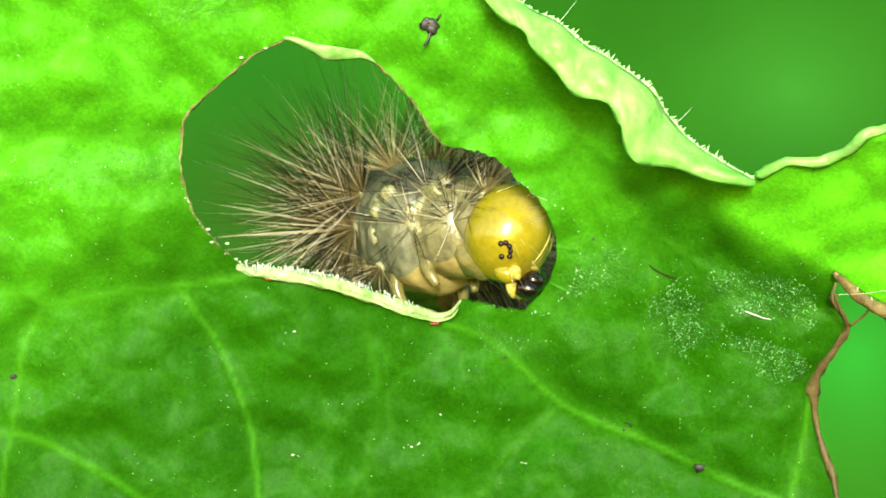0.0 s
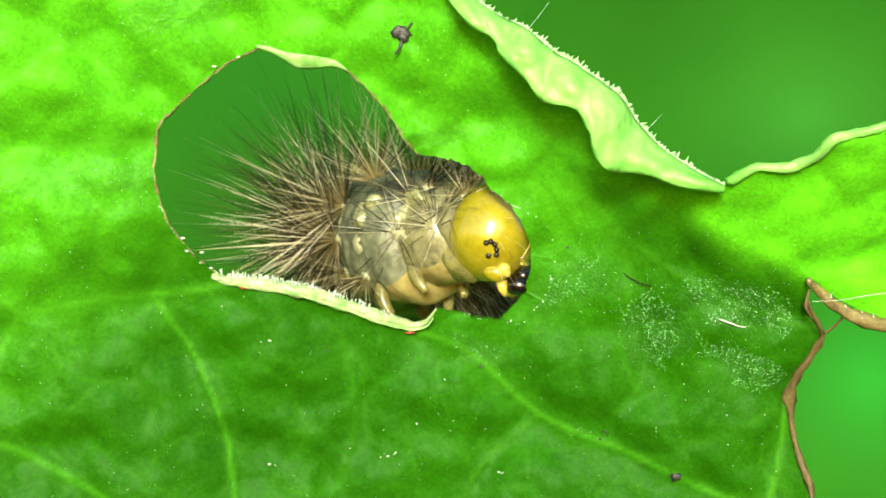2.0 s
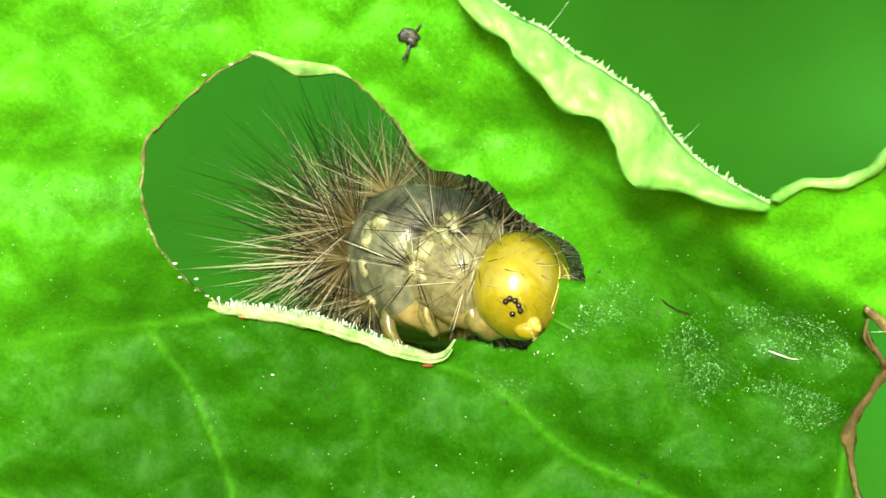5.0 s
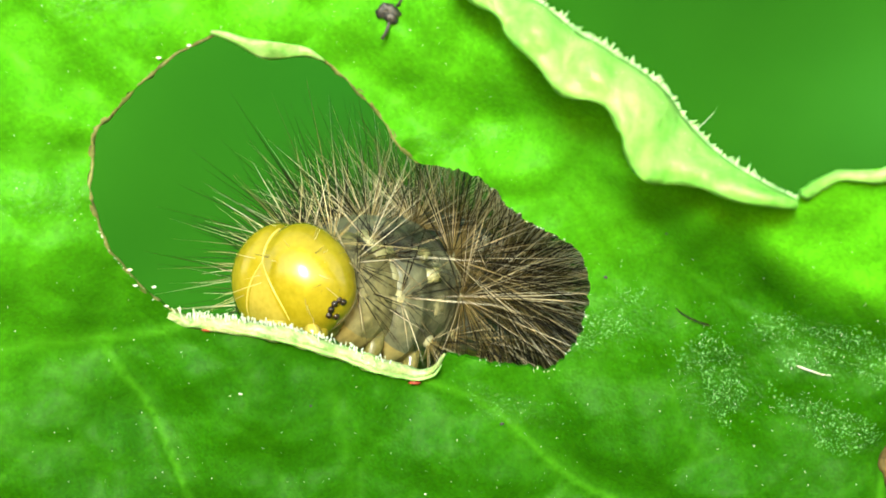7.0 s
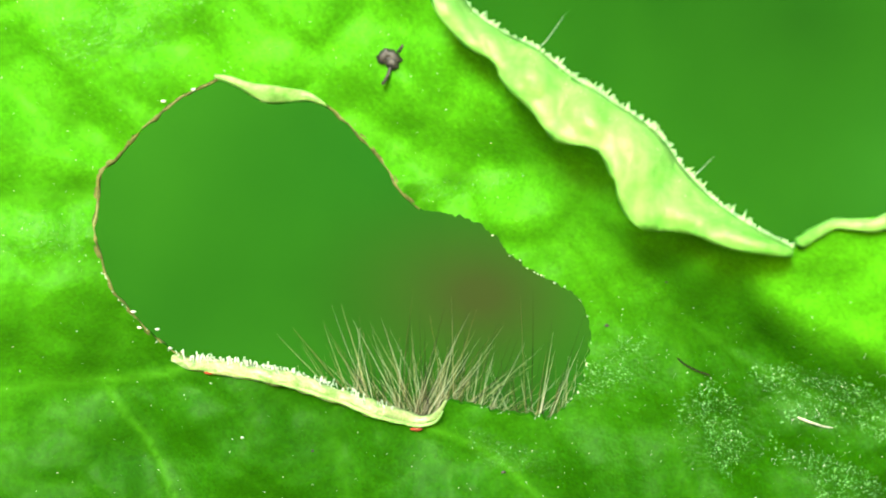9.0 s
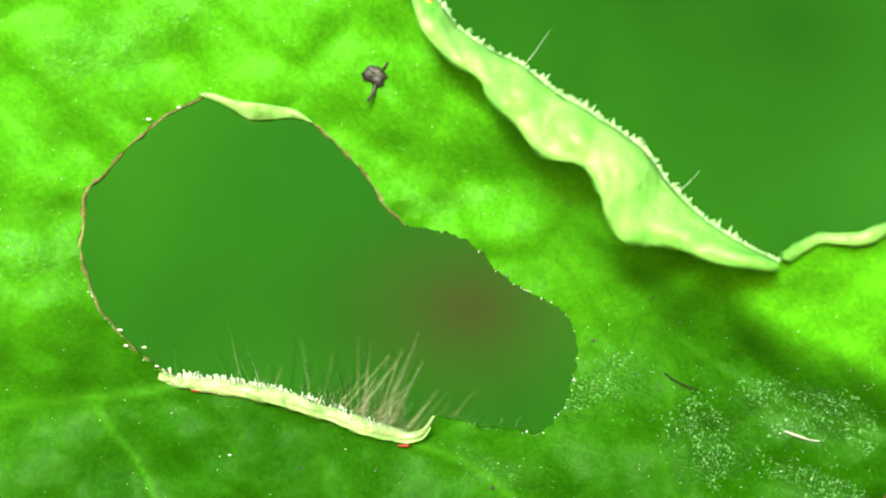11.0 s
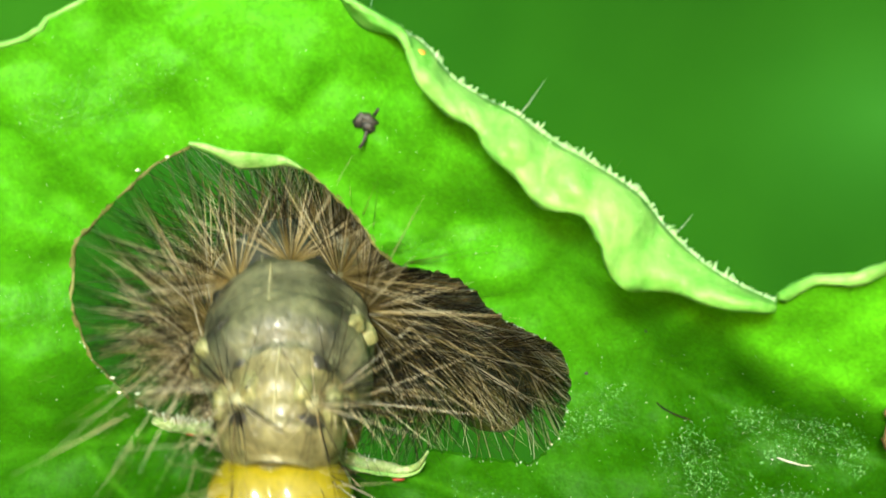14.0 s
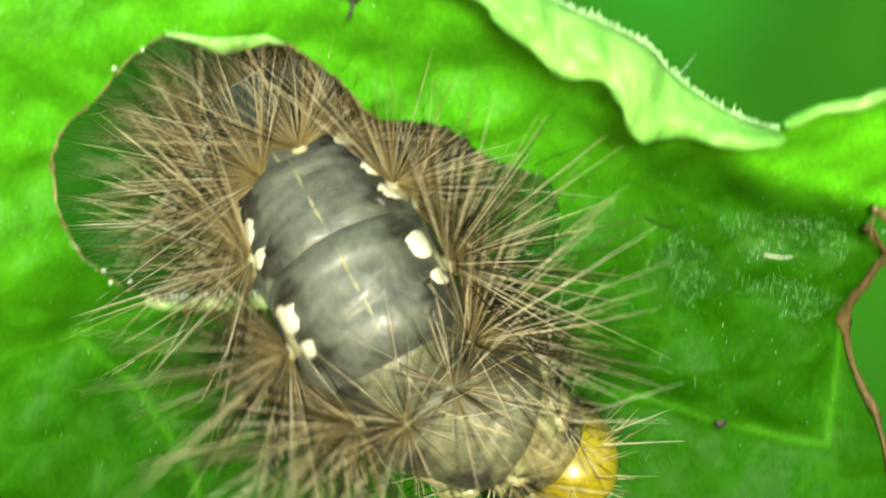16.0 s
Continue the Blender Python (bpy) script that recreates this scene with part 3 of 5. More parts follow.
    s = np.linspace(0, 1, len(line))
    r = 0.08 + 0.15 * np.sin(np.pi * np.clip(s * 1.02, 0, 1)) ** 0.55
    r[-14:] *= np.linspace(1, 0.45, 14)
    c = on_leaf(line, 0.1)
    v, f = tube(c + np.array([(0, 0, 0.05 * noise.noise(Vector((q[0] * 1.7, 3.1, 0)))) for q in c]), r, 14, 0.8, wobble=0.55)
    rib = link_mesh("rib", v, f, RIB, leaf, "pale bared rib along the hole")
    bristles = []
    for _ in range(190):
        i = int(rng.triangular(0, 1, 0.4) * (len(c) - 10))
        lift = rng.uniform(0.2, 0.95)
        base = c[i] + np.array((rng.uniform(-0.1, 0.1), rng.uniform(-0.7, 0.4) * r[i], r[i] * lift))
        way = np.array((rng.uniform(-0.45, 0.4), rng.uniform(-0.6, 0.2), 1))
        way /= np.linalg.norm(way)
        long, fat = rng.uniform(0.06, 0.24) * (1.5 if i < 10 else 1), rng.uniform(0.011, 0.022)
        bristles.append(tube([base, base + way * long * 0.6, base + way * long], [fat * 1.3, fat, fat * 0.9], 5))
        bristles.append(ball(base + way * long, (fat * 1.5, fat * 1.5, fat * 1.7), 5, 7))
    tagged(link_mesh("rib_bristle", *join(bristles), PAPILLA, rib, "short glassy bristles"), kind="stuff")
    for k in range(3):
        cut = c[6 + 20 * k:40 + 20 * k:3] + np.array((0, -0.12, -0.13 - 0.02 * k))
        cut += np.array([(0, 0, 0.07 * noise.noise(Vector((q[0] * 2.2, k, 4)))) for q in cut])
        link_mesh("rib_strand", *tube(smooth_line(cut, 0.12), 0.05 * np.sin(np.linspace(0.25, 2.9, len(smooth_line(cut, 0.12)))) + 0.012, 7, 0.6, wobble=0.5), LIP, rib, "pale fibre split from the rib")
    for x, z in ((-6.2, -1.0), (-3.1, -1.65), (-0.35, -2.65)):
        v, f = ball(on_leaf([(x, z)], 0.22)[0], (0.2, 0.08, 0.06), 6, 8)
        link_mesh("rib_scar", v, f, material("rust", (0.18, 0.02, 0.01), (0.3, 0.06, 0.02), 0.5), rib)

    # pale cells painted as glints on the face, thickest where highlights fall
    spots = [(rng.uniform(-16, 13), rng.uniform(-9, 10)) for _ in range(1300)]
    for (x, z), (wide, high), n in (((8.2, -1.9), (0.7, 0.8), 420), ((11.2, -1.5), (0.9, 0.45), 420), ((11.3, -3.4), (0.8, 0.3), 260), ((6.0, -0.4), (0.7, 0.7), 160),
                                    ((9.4, -3.0), (1.2, 0.5), 160), ((-11.5, 2.9), (1.8, 0.5), 160), ((2.6, -3.3), (1.5, 0.5), 100), ((-8, 8.5), (2, 1), 160)):
        spots += [(rng.gauss(x, wide), rng.gauss(z, high)) for _ in range(n // 3)]
    # glitter painted as pale grains, strewn in the sheen patches
    glittery = []
    for (cx, cz), (wide, high), tilt in SHEEN:
        turn = Matrix.Rotation(math.radians(tilt), 2)
        for _ in range(int(wide * high * (1100 if cx > 4 else 150))):
            a, q = rng.uniform(0, 2 * math.pi), math.sqrt(rng.random()) * 1.25
            p = turn @ Vector((wide * q * math.cos(a), high * q * math.sin(a)))
            x, z = cx + p.x, cz + p.y
            if noise.noise(Vector((x * 1.1, z * 1.1, 5.5))) + 0.12 * noise.noise(Vector((x * 4, z * 4, 1.5))) > 0.9 * (q - 1.0):
                glittery.append((x, z))
    glittery = np.array(glittery)
    glittery = glittery[~inside(hole, glittery[:, 0], glittery[:, 1]) & inside(outline, glittery[:, 0], glittery[:, 1])]
    grains = []
    for x, y, z in on_leaf(glittery):
        s = min(0.04, 0.0145 * math.exp(rng.gauss(0, 0.4)))
        q, tall = np.array((x, y - 0.004, z)), rng.uniform(0.7, 1.4)
        grains.append(([q + s * np.array(d) for d in ((1, 0, 0.2), (0.3, 0, tall), (-1, 0, 0.1), (-0.2, 0, -tall), (0, -0.55, 0.1))], [(0, 1, 4), (1, 2, 4), (2, 3, 4), (3, 0, 4)]))
    tagged(link_mesh("wax_grain", *join(grains), GLITTER, leaf, "pale waxy grains glittering in patches on the blade"), kind="stuff")
    spots = np.array(spots)
    spots = spots[~inside(hole, spots[:, 0], spots[:, 1]) & inside(outline, spots[:, 0], spots[:, 1]) & ~((spots[:, 0] > 3) & (spots[:, 1] > 1.5))]
    cells = []
    for x, y, z in on_leaf(spots):
        s = min(0.022, 0.0072 * math.exp(rng.gauss(0, 0.45)))
        q = np.array((x, y - 0.2 * s, z))
        cells.append(([q + s * np.array(d) for d in ((1, 0, 0), (0, 0, 1), (-1, 0, 0), (0, 0, -1), (0, -0.8, 0))], [(0, 1, 4), (1, 2, 4), (2, 3, 4), (3, 0, 4)]))
    tagged(link_mesh("glint", *join(cells), PAPILLA, leaf, "tiny glassy cells glinting on the blade"), kind="stuff")

    # beads of sap along the fresh bites
    edge = np.concatenate([hole[(hole[:, 0] > 1.2) & (hole[:, 1] < 3.2)], hole[(hole[:, 0] < -7) & (hole[:, 1] < 2)]])
    beads = []
    for x, y, z in on_leaf(edge[[rng.randrange(len(edge)) for _ in range(60)]], 0.01):
        s = rng.uniform(0.010, 0.026)
        beads.append(ball(np.array((x + rng.uniform(-0.03, 0.05), y, z + rng.uniform(-0.05, 0.03))), (s, s, s), 5, 7))
    tagged(link_mesh("sap_bead", *join(beads), PAPILLA, leaf, "tiny glassy beads of sap on the bitten edge"), kind="stuff")

    # torn brown edge
    tear = smooth_line(TEAR[1:], 0.15)
    r = [0.12 + 0.16 * abs(noise.noise(Vector((x * 0.7, z * 0.7, 5)))) + (0.12 if -5.2 < z < -2.9 else 0) for x, z in tear]
    v, f = tube(on_leaf(tear, 0.05), np.array(r) * 0.62, 9, wobble=0.8)
    link_mesh("torn_edge", v, f, TORN, leaf, "dried brown torn edge")
    return leaf, hole


leaf, hole_line = build_leaf()


# ---- backdrop ----
def build_backdrop():
    v, f = [], []
    for i in range(25):
        for j in range(25):
            x, z = -400 + 800 * i / 24, -400 + 800 * j / 24
            v.append((x, 200 + 25 * noise.noise(Vector((x * 0.008, z * 0.008, 0))) - 0.0006 * (x * x + z * z), z))
    f = [(i * 25 + j, i * 25 + j + 1, i * 25 + j + 26, i * 25 + j + 25) for i in range(24) for j in range(24)]
    tagged(link_mesh("backdrop", v, f, BACK), "soft green foliage far behind the leaf", "foliage", kind="structure")


def soft_spots(mat, spots):
    """Broad, soft-edged drifts of other colour in the far green; places and sizes in millimetres."""
    n, link = mat.node_tree.nodes, mat.node_tree.links.new
    colour = next(x for x in n if x.type == "VALTORGB").outputs["Color"]
    where = next(x for x in n if x.type == "VECT_MATH").outputs[0]
    for (x, z), (wide, high), tint, amount in spots:
        at = n.new("ShaderNodeMapping")
        at.vector_type = "TEXTURE"
        at.inputs["Location"].default_value, at.inputs["Scale"].default_value = (x, 200, z), (wide, 180, high)
        link(where, at.inputs["Vector"])
        ball_, mix, weak = n.new("ShaderNodeTexGradient"), n.new("ShaderNodeMix"), n.new("ShaderNodeMath")
        ball_.gradient_type, mix.data_type, weak.operation = "QUADRATIC_SPHERE", "RGBA", "MULTIPLY"
        weak.inputs[1].default_value = amount
        mix.inputs["B"].default_value = (*tint, 1)
        link(at.outputs[0], ball_.inputs["Vector"])
        link(ball_.outputs["Fac"], weak.inputs[0])
        link(weak.outputs[0], mix.inputs["Factor"])
        link(colour, mix.inputs["A"])
        colour = mix.outputs["Result"]
    link(colour, n["Principled BSDF"].inputs["Base Color"])


# the brown drift is painted in for a nearer, blurred brown object
soft_spots(BACK, (((-17, 7), (27, 20), (0.025, 0.037, 0.009), 1.2), ((59, -15), (24, 24), (0.018, 0.17, 0.018), 0.8),
                  ((50, 23), (31, 24), (0.024, 0.120, 0.014), 0.9), ((25, 44), (29, 23), (0.008, 0.044, 0.004), 0.7), ((-27, 26), (40, 27), (0.012, 0.085, 0.009), 0.4),
                  ((64, 7), (15, 12), (0.008, 0.05, 0.004), 0.9)))
build_backdrop()


# ---- the caterpillar ----
rng = random.Random(11)


def head_shape(lat, up_angle):
    """A point of the head's shell: lat turns from the face to the side, up_angle lifts towards the crown."""
    c = math.cos(up_angle)
    x, y, z = c * math.cos(lat), c * math.sin(lat), math.sin(up_angle)
    groove = math.exp(-(y / 0.16) ** 2) * max(0.0, min(1.0, (z + 0.25) * 1.4))
    lobes = 1 - 0.085 * groove
    flat = 1 - 0.10 * max(0.0, x) ** 3
    cheek = 1 + 0.07 * max(0.0, 0.45 - abs(z + 0.45))
    jowl = max(0.0, -z) ** 3
    return Vector((1.55 * x * flat * lobes, 1.92 * y * lobes * cheek * (1 - 0.10 * jowl), (1.80 if z > 0 else 1.66) * z * lobes))


def grow_tuft(seed, count, longest, spread, hair, wart=0.3):
    """A wart with bristles that fan out from it; the tuft's axis is +z. Returns mesh data."""
    r = random.Random(seed)
    pieces = [ball((0, 0, 0), (wart, wart, wart * 0.7), 6, 10)]
    for _ in range(count):
        a, b = r.uniform(0, 2 * math.pi), math.radians(spread) * math.sqrt(r.random())
        way = (math.sin(b) * math.cos(a), math.sin(b) * math.sin(a), math.cos(b))
        long = longest * (r.uniform(0.45, 1.0) if r.random() < 0.8 else r.uniform(0.2, 0.5))
        base = np.array(way) * wart * 0.6
        pieces.append(spike(base, way, long, r.uniform(0.012, 0.024), r.uniform(-0.09, 0.09)))
    n_wart = len(pieces[0][1])
    v, f = join(pieces)
    me = bpy.data.meshes.new("hair_tuft")
    me.from_pydata((np.asarray(v) * MM).tolist(), [], f)
    me.materials.append(hair)
    me.materials.append(WART)
    layer = me.attributes.new("root", "FLOAT", "POINT")
    layer.data.foreach_set("value", [1.0] * 70 + [1 - s for _ in range(count) for s in (0, 0.35, 0.7, 1) for _ in range(3)])
    me.polygons.foreach_set("use_smooth", [True] * len(me.polygons))
    me.polygons.foreach_set("material_index", [1] * n_wart + [0] * (len(f) - n_wart))
    return me


def ring_radius(s, angle, radius):
    """Radius of a body ring at s along it (-1 to 1) and an angle from the back."""
    fold = math.sqrt(max(0.02, 1 - 0.72 * abs(s) ** 5)) - 0.02 * math.exp(-((s - 0.25) / 0.07) ** 2) - 0.012 * math.exp(-((s + 0.3) / 0.06) ** 2)
    under = 1 + 0.08 * max(0.0, -math.cos(angle)) ** 2
    return radius * fold * under


def build_ring(cat, index, radius, length):
    """One ring of the body: skin with belly, marks, tufted warts and legs. Its x axis points to the head, z to the back."""
    sides, steps = 36, 26
    verts, faces, skin = [], [], []
    for i in range(steps + 1):
        s = -1 + 2 * i / steps
        for j in range(sides):
            a = 2 * math.pi * j / sides
            r = ring_radius(s, a, radius) * (1 + 0.045 * noise.noise(Vector((s * 1.7, math.cos(a) * 2.2, math.sin(a) * 2.2 + index))))
            r *= 1 + 0.035 * noise.noise(Vector((s * 7, math.cos(a) * 2.5, math.sin(a) * 2.5 + 5 * index)))
            r *= 1 + 0.03 * noise.noise(Vector((s * 13, math.cos(a) * 1.3, math.sin(a) * 1.3 + 9 * index)))
            verts.append((s * length / 2, r * math.sin(a), r * math.cos(a)))
    for i in range(steps):
        for j in range(sides):
            a, b = i * sides + j, i * sides + (j + 1) % sides
            faces.append((a, b, b + sides, a + sides))
            skin.append(1 if 14 <= j <= 21 else 0)
    faces += [tuple(range(sides)), tuple(range(steps * sides, (steps + 1) * sides))[::-1]]
    ring = link_mesh("segment", verts, faces, DARKSKIN if index > 3 else SKIN if index > 1 else PRONOTUM, cat)
    ring.data.materials.append(BELLY)
    layer = ring.data.attributes.new("flank", "FLOAT", "POINT")
    # dark flank pigment, plus shade painted into the folds across the ring
    layer.data.foreach_set("value", [max(0.0, 1 - abs(abs((j * 10 + 180) % 360 - 180) - 46) / 26) * 0.74 + 0.30 * math.exp(-((abs(i - 13) - 6.2) / 0.9) ** 2) + 0.2 * math.exp(-((i - 14.5) / 0.7) ** 2) for i in range(steps + 1) for j in range(sides)])
    ring.data.polygons.foreach_set("material_index", skin + [0, 0])

    def patch(name, s0, s1, a0, a1, mat, ragged=0.25, lift=0.035):
        n = 7
        v, f = [], []
        for i in range(n):
            for j in range(n):
                p, q = i / (n - 1) * 2 - 1, j / (n - 1) * 2 - 1
                k = 1 + ragged * noise.noise(Vector((p * 1.9, q * 1.9, index * 3.1 + a0)))
                rim = max(abs(p), abs(q))
                p, q = p * math.sqrt(1 - q * q / 2.2) * k, q * math.sqrt(1 - p * p / 2.2) * k
                s, a = (s0 + s1) / 2 + p * (s1 - s0) / 2, math.radians((a0 + a1) / 2 + q * (a1 - a0) / 2)
                r = ring_radius(s, a, radius) * (1 + 0.045 * noise.noise(Vector((s * 1.7, math.cos(a) * 2.2, math.sin(a) * 2.2 + index))))
                r += lift * (1 - rim ** 4 * 1.6)
                v.append((s * length / 2, r * math.sin(a), r * math.cos(a)))
        f = [(i * n + j, i * n + j + 1, i * n + j + n + 1, i * n + j + n) for i in range(n - 1) for j in range(n - 1)]
        return link_mesh(name, v, f, mat, ring)

    patch("back_stripe", -0.86, 0.74, -1.1, 1.2, WART, 0.5)
    for side in (-1, 1):
        lo, hi = (side * 36, side * 60) if side > 0 else (side * 60, side * 36)
        if index > 1:
            patch("dark_patch", 0.2, 0.66, lo - 2, hi + 2, DARKMARK, 1.0, 0.025)
            patch("dark_patch", -0.66, -0.36, lo + 2, hi, DARKMARK, 1.0, 0.025)
        lo, hi = (side * 46, side * 62) if side > 0 else (side * 62, side * 46)
        if index > 3:
            patch("cream_patch", -0.44, 0.0, lo - 4, hi + 3, CREAM, 0.5, 0.12)
            patch("cream_patch", 0.12, 0.42, lo, hi + 3, CREAM, 0.5, 0.10)
        elif index == 2:
            for s0, s1, da, up in ((0.30, 0.62, 8, 0.24), (0.18, 0.44, 24, 0.3)):
                patch("cream_patch", s0, s1, lo + da * side, hi + da * side, YELLOWWART, 1.1, up)
    if index == 1:
        for side in (-1, 1):
            for s0, s1, mid, half, up, mat in ((-0.1, 0.34, 24, 9, 0.22, YELLOWWART), (0.0, 0.5, 52, 12, 0.34, YELLOWWART), (-0.42, -0.16, 40, 14, 0.05, DARKMARK),
                                               (0.42, 0.62, 36, 12, 0.04, DARKMARK), (-0.3, 0.1, 80, 10, 0.26, YELLOWWART)):
                patch("neck_wart" if mat is YELLOWWART else "dark_patch", s0, s1, side * mid - half, side * mid + half, mat, 0.8, up)
    for side in (-1, 1):
        for mid, half in ((72, 11), (100, 9)):
            patch("wart_pad", -0.14, 0.24, side * mid - half, side * mid + half, WART, 0.5, 0.05)
    for k, (angle, kind, s) in enumerate(((26, 0, 0.3), (62, 1, 0.1), (96, 2, 0.0), (130, 3, 0.0))):
        # the broad plates of the back stay bare
        if (kind == 0 and index not in (0, 1, 3, 6, 9)) or (kind in (0, 1, 2) and index == 2) or (kind == 3 and index < 2):
            continue
        angle = {0: 30, 1: 36, 3: 22, 6: 18, 9: 18}[index] if kind == 0 else 52 if kind == 1 and index == 1 else 82 if kind == 1 and index == 4 else angle
        for side in (-1, 1):
            a = math.radians(angle * side)
            r = ring_radius(s, a, radius)
            tuft = new("hair_tuft", TUFTS[tuft_kind(index, kind)][(index + k + (side > 0)) % 2])
            tuft.parent = ring
            lean = Matrix.Rotation(math.radians((46, 20, -12, -14)[index] if index < 4 else -26), 4, "Y")
            short = (0.8, 0.9, 0.9, 0.74 if kind == 0 else 1.0)[index] if index < 4 else 1.0
            tuft.matrix_local = (Matrix.Translation((s * length / 2 * MM, r * math.sin(a) * MM, r * math.cos(a) * MM)) @ lean
                                 @ Matrix.Rotation(-a, 4, "X") @ Matrix.Rotation(1.3 * index + k, 4, "Z") @ Matrix.Scale(short, 4))
    if index == 0:
        v, f = ball((0.55, 0, -1.25), (1.05, 1.0, 0.72), 12, 18)
        v = [p * (1 + 0.07 * noise.noise(Vector(p) * 1.9)) for p in v]
        link_mesh("throat", v, f, LEG, ring, "fleshy olive-yellow fold under the head")
    if index < 3:
        for side in (-1, 1):
            y = side * radius * 0.48
            line = [(0.1, y, -radius * 0.66), (0.3, y * 1.2, -radius * 0.94), (0.55, y * 1.15, -radius * 1.14), (0.75, y * 1.0, -radius * 1.26)]
            v, f = tube(smooth_line(line, 0.12), np.linspace(0.46, 0.14, len(smooth_line(line, 0.12))) , 9, wobble=0.3)
            link_mesh("leg", v, f, LEG, ring, "glassy amber true leg")
    elif 5 <= index <= 8:
        for side in (-1, 1):
            y = side * radius * 0.5
            v, f = tube([(0, y, -radius * 0.6), (0, y * 1.15, -radius * 0.98), (0, y * 1.1, -radius * 1.16), (0, y, -radius * 1.22)], [0.6, 0.55, 0.5, 0.2], 10)
            link_mesh("leg", v, f, BELLY, ring, "stumpy fleshy leg")
    return ring


TUFTS = {name: [grow_tuft(10 * k + v, *how) for v in (0, 1)] for k, (name, how) in enumerate((
    ("lower", (100, 6.2, 76, GOLD, 0.26)), ("belly", (40, 3.2, 62, GOLD, 0.26)), ("back", (130, 6.8, 72, GOLD, 0.28)), ("flank", (165, 6.9, 82, GOLD, 0.30)),
    ("collar", (36, 3.8, 72, STRAW, 0.26)), ("front", (34, 4.2, 80, HAIR, 0.34)), ("hind_back", (140, 6.8, 72, TAN, 0.28)), ("hind_flank", (165, 7.0, 82, TAN, 0.30))))}


def tuft_kind(index, kind):
    """Which tuft grows on a ring: kind 0 sits by the back's middle, 3 by the belly."""
    if kind == 3:
        return "belly"
    if index < 2:
        return "collar" if index == 0 and kind == 0 else "front"
    if kind == 2:
        return "flank" if index == 3 else "lower"
    return ("hind_" if index > 4 else "") + ("back", "flank")[kind]


def build_head(cat):
    verts, faces, rows, cols = [], [], 30, 44
    for i in range(rows + 1):
        u = -math.pi / 2 + math.pi * i / rows
        for j in range(cols):
            verts.append(head_shape(2 * math.pi * j / cols, u))
    for i in range(rows):
        for j in range(cols):
            a, b = i * cols + j, i * cols + (j + 1) % cols
            faces.append((a, b, b + cols, a + cols))
    head = link_mesh("head", verts, faces, HEAD, cat, "glossy amber-yellow head capsule")

    def seam(points, radius):
        line = [np.array(head_shape(math.radians(a), math.radians(u))) * 0.998 for a, u in smooth_line(points, 4)]
        return tube(line, radius * np.sin(np.linspace(0.4, math.pi - 0.3, len(line))), 7, 0.6)

    link_mesh("suture", *join([seam([(0, 84), (0, 60), (0, 34)], 0.055), seam([(0, 36), (10, 16), (19, -6), (24, -24)], 0.035),
                               seam([(0, 36), (-10, 16), (-19, -6), (-24, -24)], 0.035)]), SUTURE, head, "pale forked seam of the face")
    # triangular plate of the face between the forks of the seam
    n, v, f = 9, [], []
    for i in range(n):
        u = 32 - 56 * i / (n - 1)
        half = 1 + 20 * (i / (n - 1)) ** 0.85
        for j in range(n):
            q = 2 * j / (n - 1) - 1
            v.append(np.array(head_shape(math.radians(half * q), math.radians(u))) * (1.004 + 0.022 * (1 - q * q)))
    f = [(i * n + j, i * n + j + 1, i * n + n + j + 1, i * n + n + j) for i in range(n - 1) for j in range(n - 1)]
    link_mesh("face_triangle", v, f, FACE, head, "paler triangular plate of the face")
    # upper lip plate, jaws, mouth parts
    link_mesh("face_plate", *ball((1.22, 0, -0.74), (0.20, 0.60, 0.14), 8, 14), FACE, head, "pale plate above the mouth")
    v, f = ball((1.40, 0, -1.12), (0.44, 0.72, 0.40), 12, 24)
    v = [p * (1 - 0.10 * math.exp(-(p[1] / 0.09) ** 2) * (p[0] > 1.4) * np.array((1, 0, 0))) + np.array((0.022 * math.sin(26 * p[2]), 0, 0)) for p in v]
    link_mesh("upper_lip", v, f, JAW, head, "glossy black grooved upper lip")
    for side in (-1, 1):
        v, f = ball((1.26, 0.42 * side, -1.46), (0.50, 0.38, 0.36), 10, 14, Matrix.Rotation(math.radians(24 * side), 3, "Z"))
        link_mesh("jaw", v, f, JAW, head, "glossy black jaw")
        link_mesh("cheek_lobe", *ball((0.58, 0.98 * side, -1.26), (0.44, 0.36, 0.32), 9, 12), HEAD, head, "swollen yellow lobe beside the jaw")
        spots = []
        for k, (a, u) in enumerate(((65, -25), (67, -19), (71, -14), (77, -12), (82, -15), (75, -29))):
            spots.append(ball(np.array(head_shape(math.radians(a * side), math.radians(u))), (0.10, 0.10, 0.10), 7, 9))
        for k, s in enumerate(spots):
            link_mesh("eye", *s, OCELLUS, head, "tiny shiny black eye")
        base = np.array(head_shape(math.radians(50 * side), math.radians(-40)))
        v, f = tube([base, base + (0.16, 0.05 * side, -0.08), base + (0.29, 0.07 * side, -0.15), base + (0.36, 0.07 * side, -0.2)], [0.24, 0.2, 0.14, 0.05], 9)
        v, f = join([(v, f), ball(base + np.array((0.1, 0.03 * side, -0.03)), (0.24, 0.24, 0.24), 8, 12)])
        antenna = link_mesh("antenna", v, f, MOUTH, head, "stubby cream antenna")
        tip = base + np.array((0.34, 0.07 * side, -0.19))
        link_mesh("bristle", *spike(tip, (0.6, 0.2 * side, -0.5), 0.55, 0.02, 0.1), GOLD, antenna)
        v, f = tube([(0.8, 0.7 * side, -1.5), (0.9, 0.71 * side, -1.7), (1.0, 0.66 * side, -1.85), (1.06, 0.62 * side, -1.93)], [0.2, 0.17, 0.1, 0.04], 9)
        link_mesh("feeler", v, f, MOUTH, head, "short yellow feeler below the jaws")
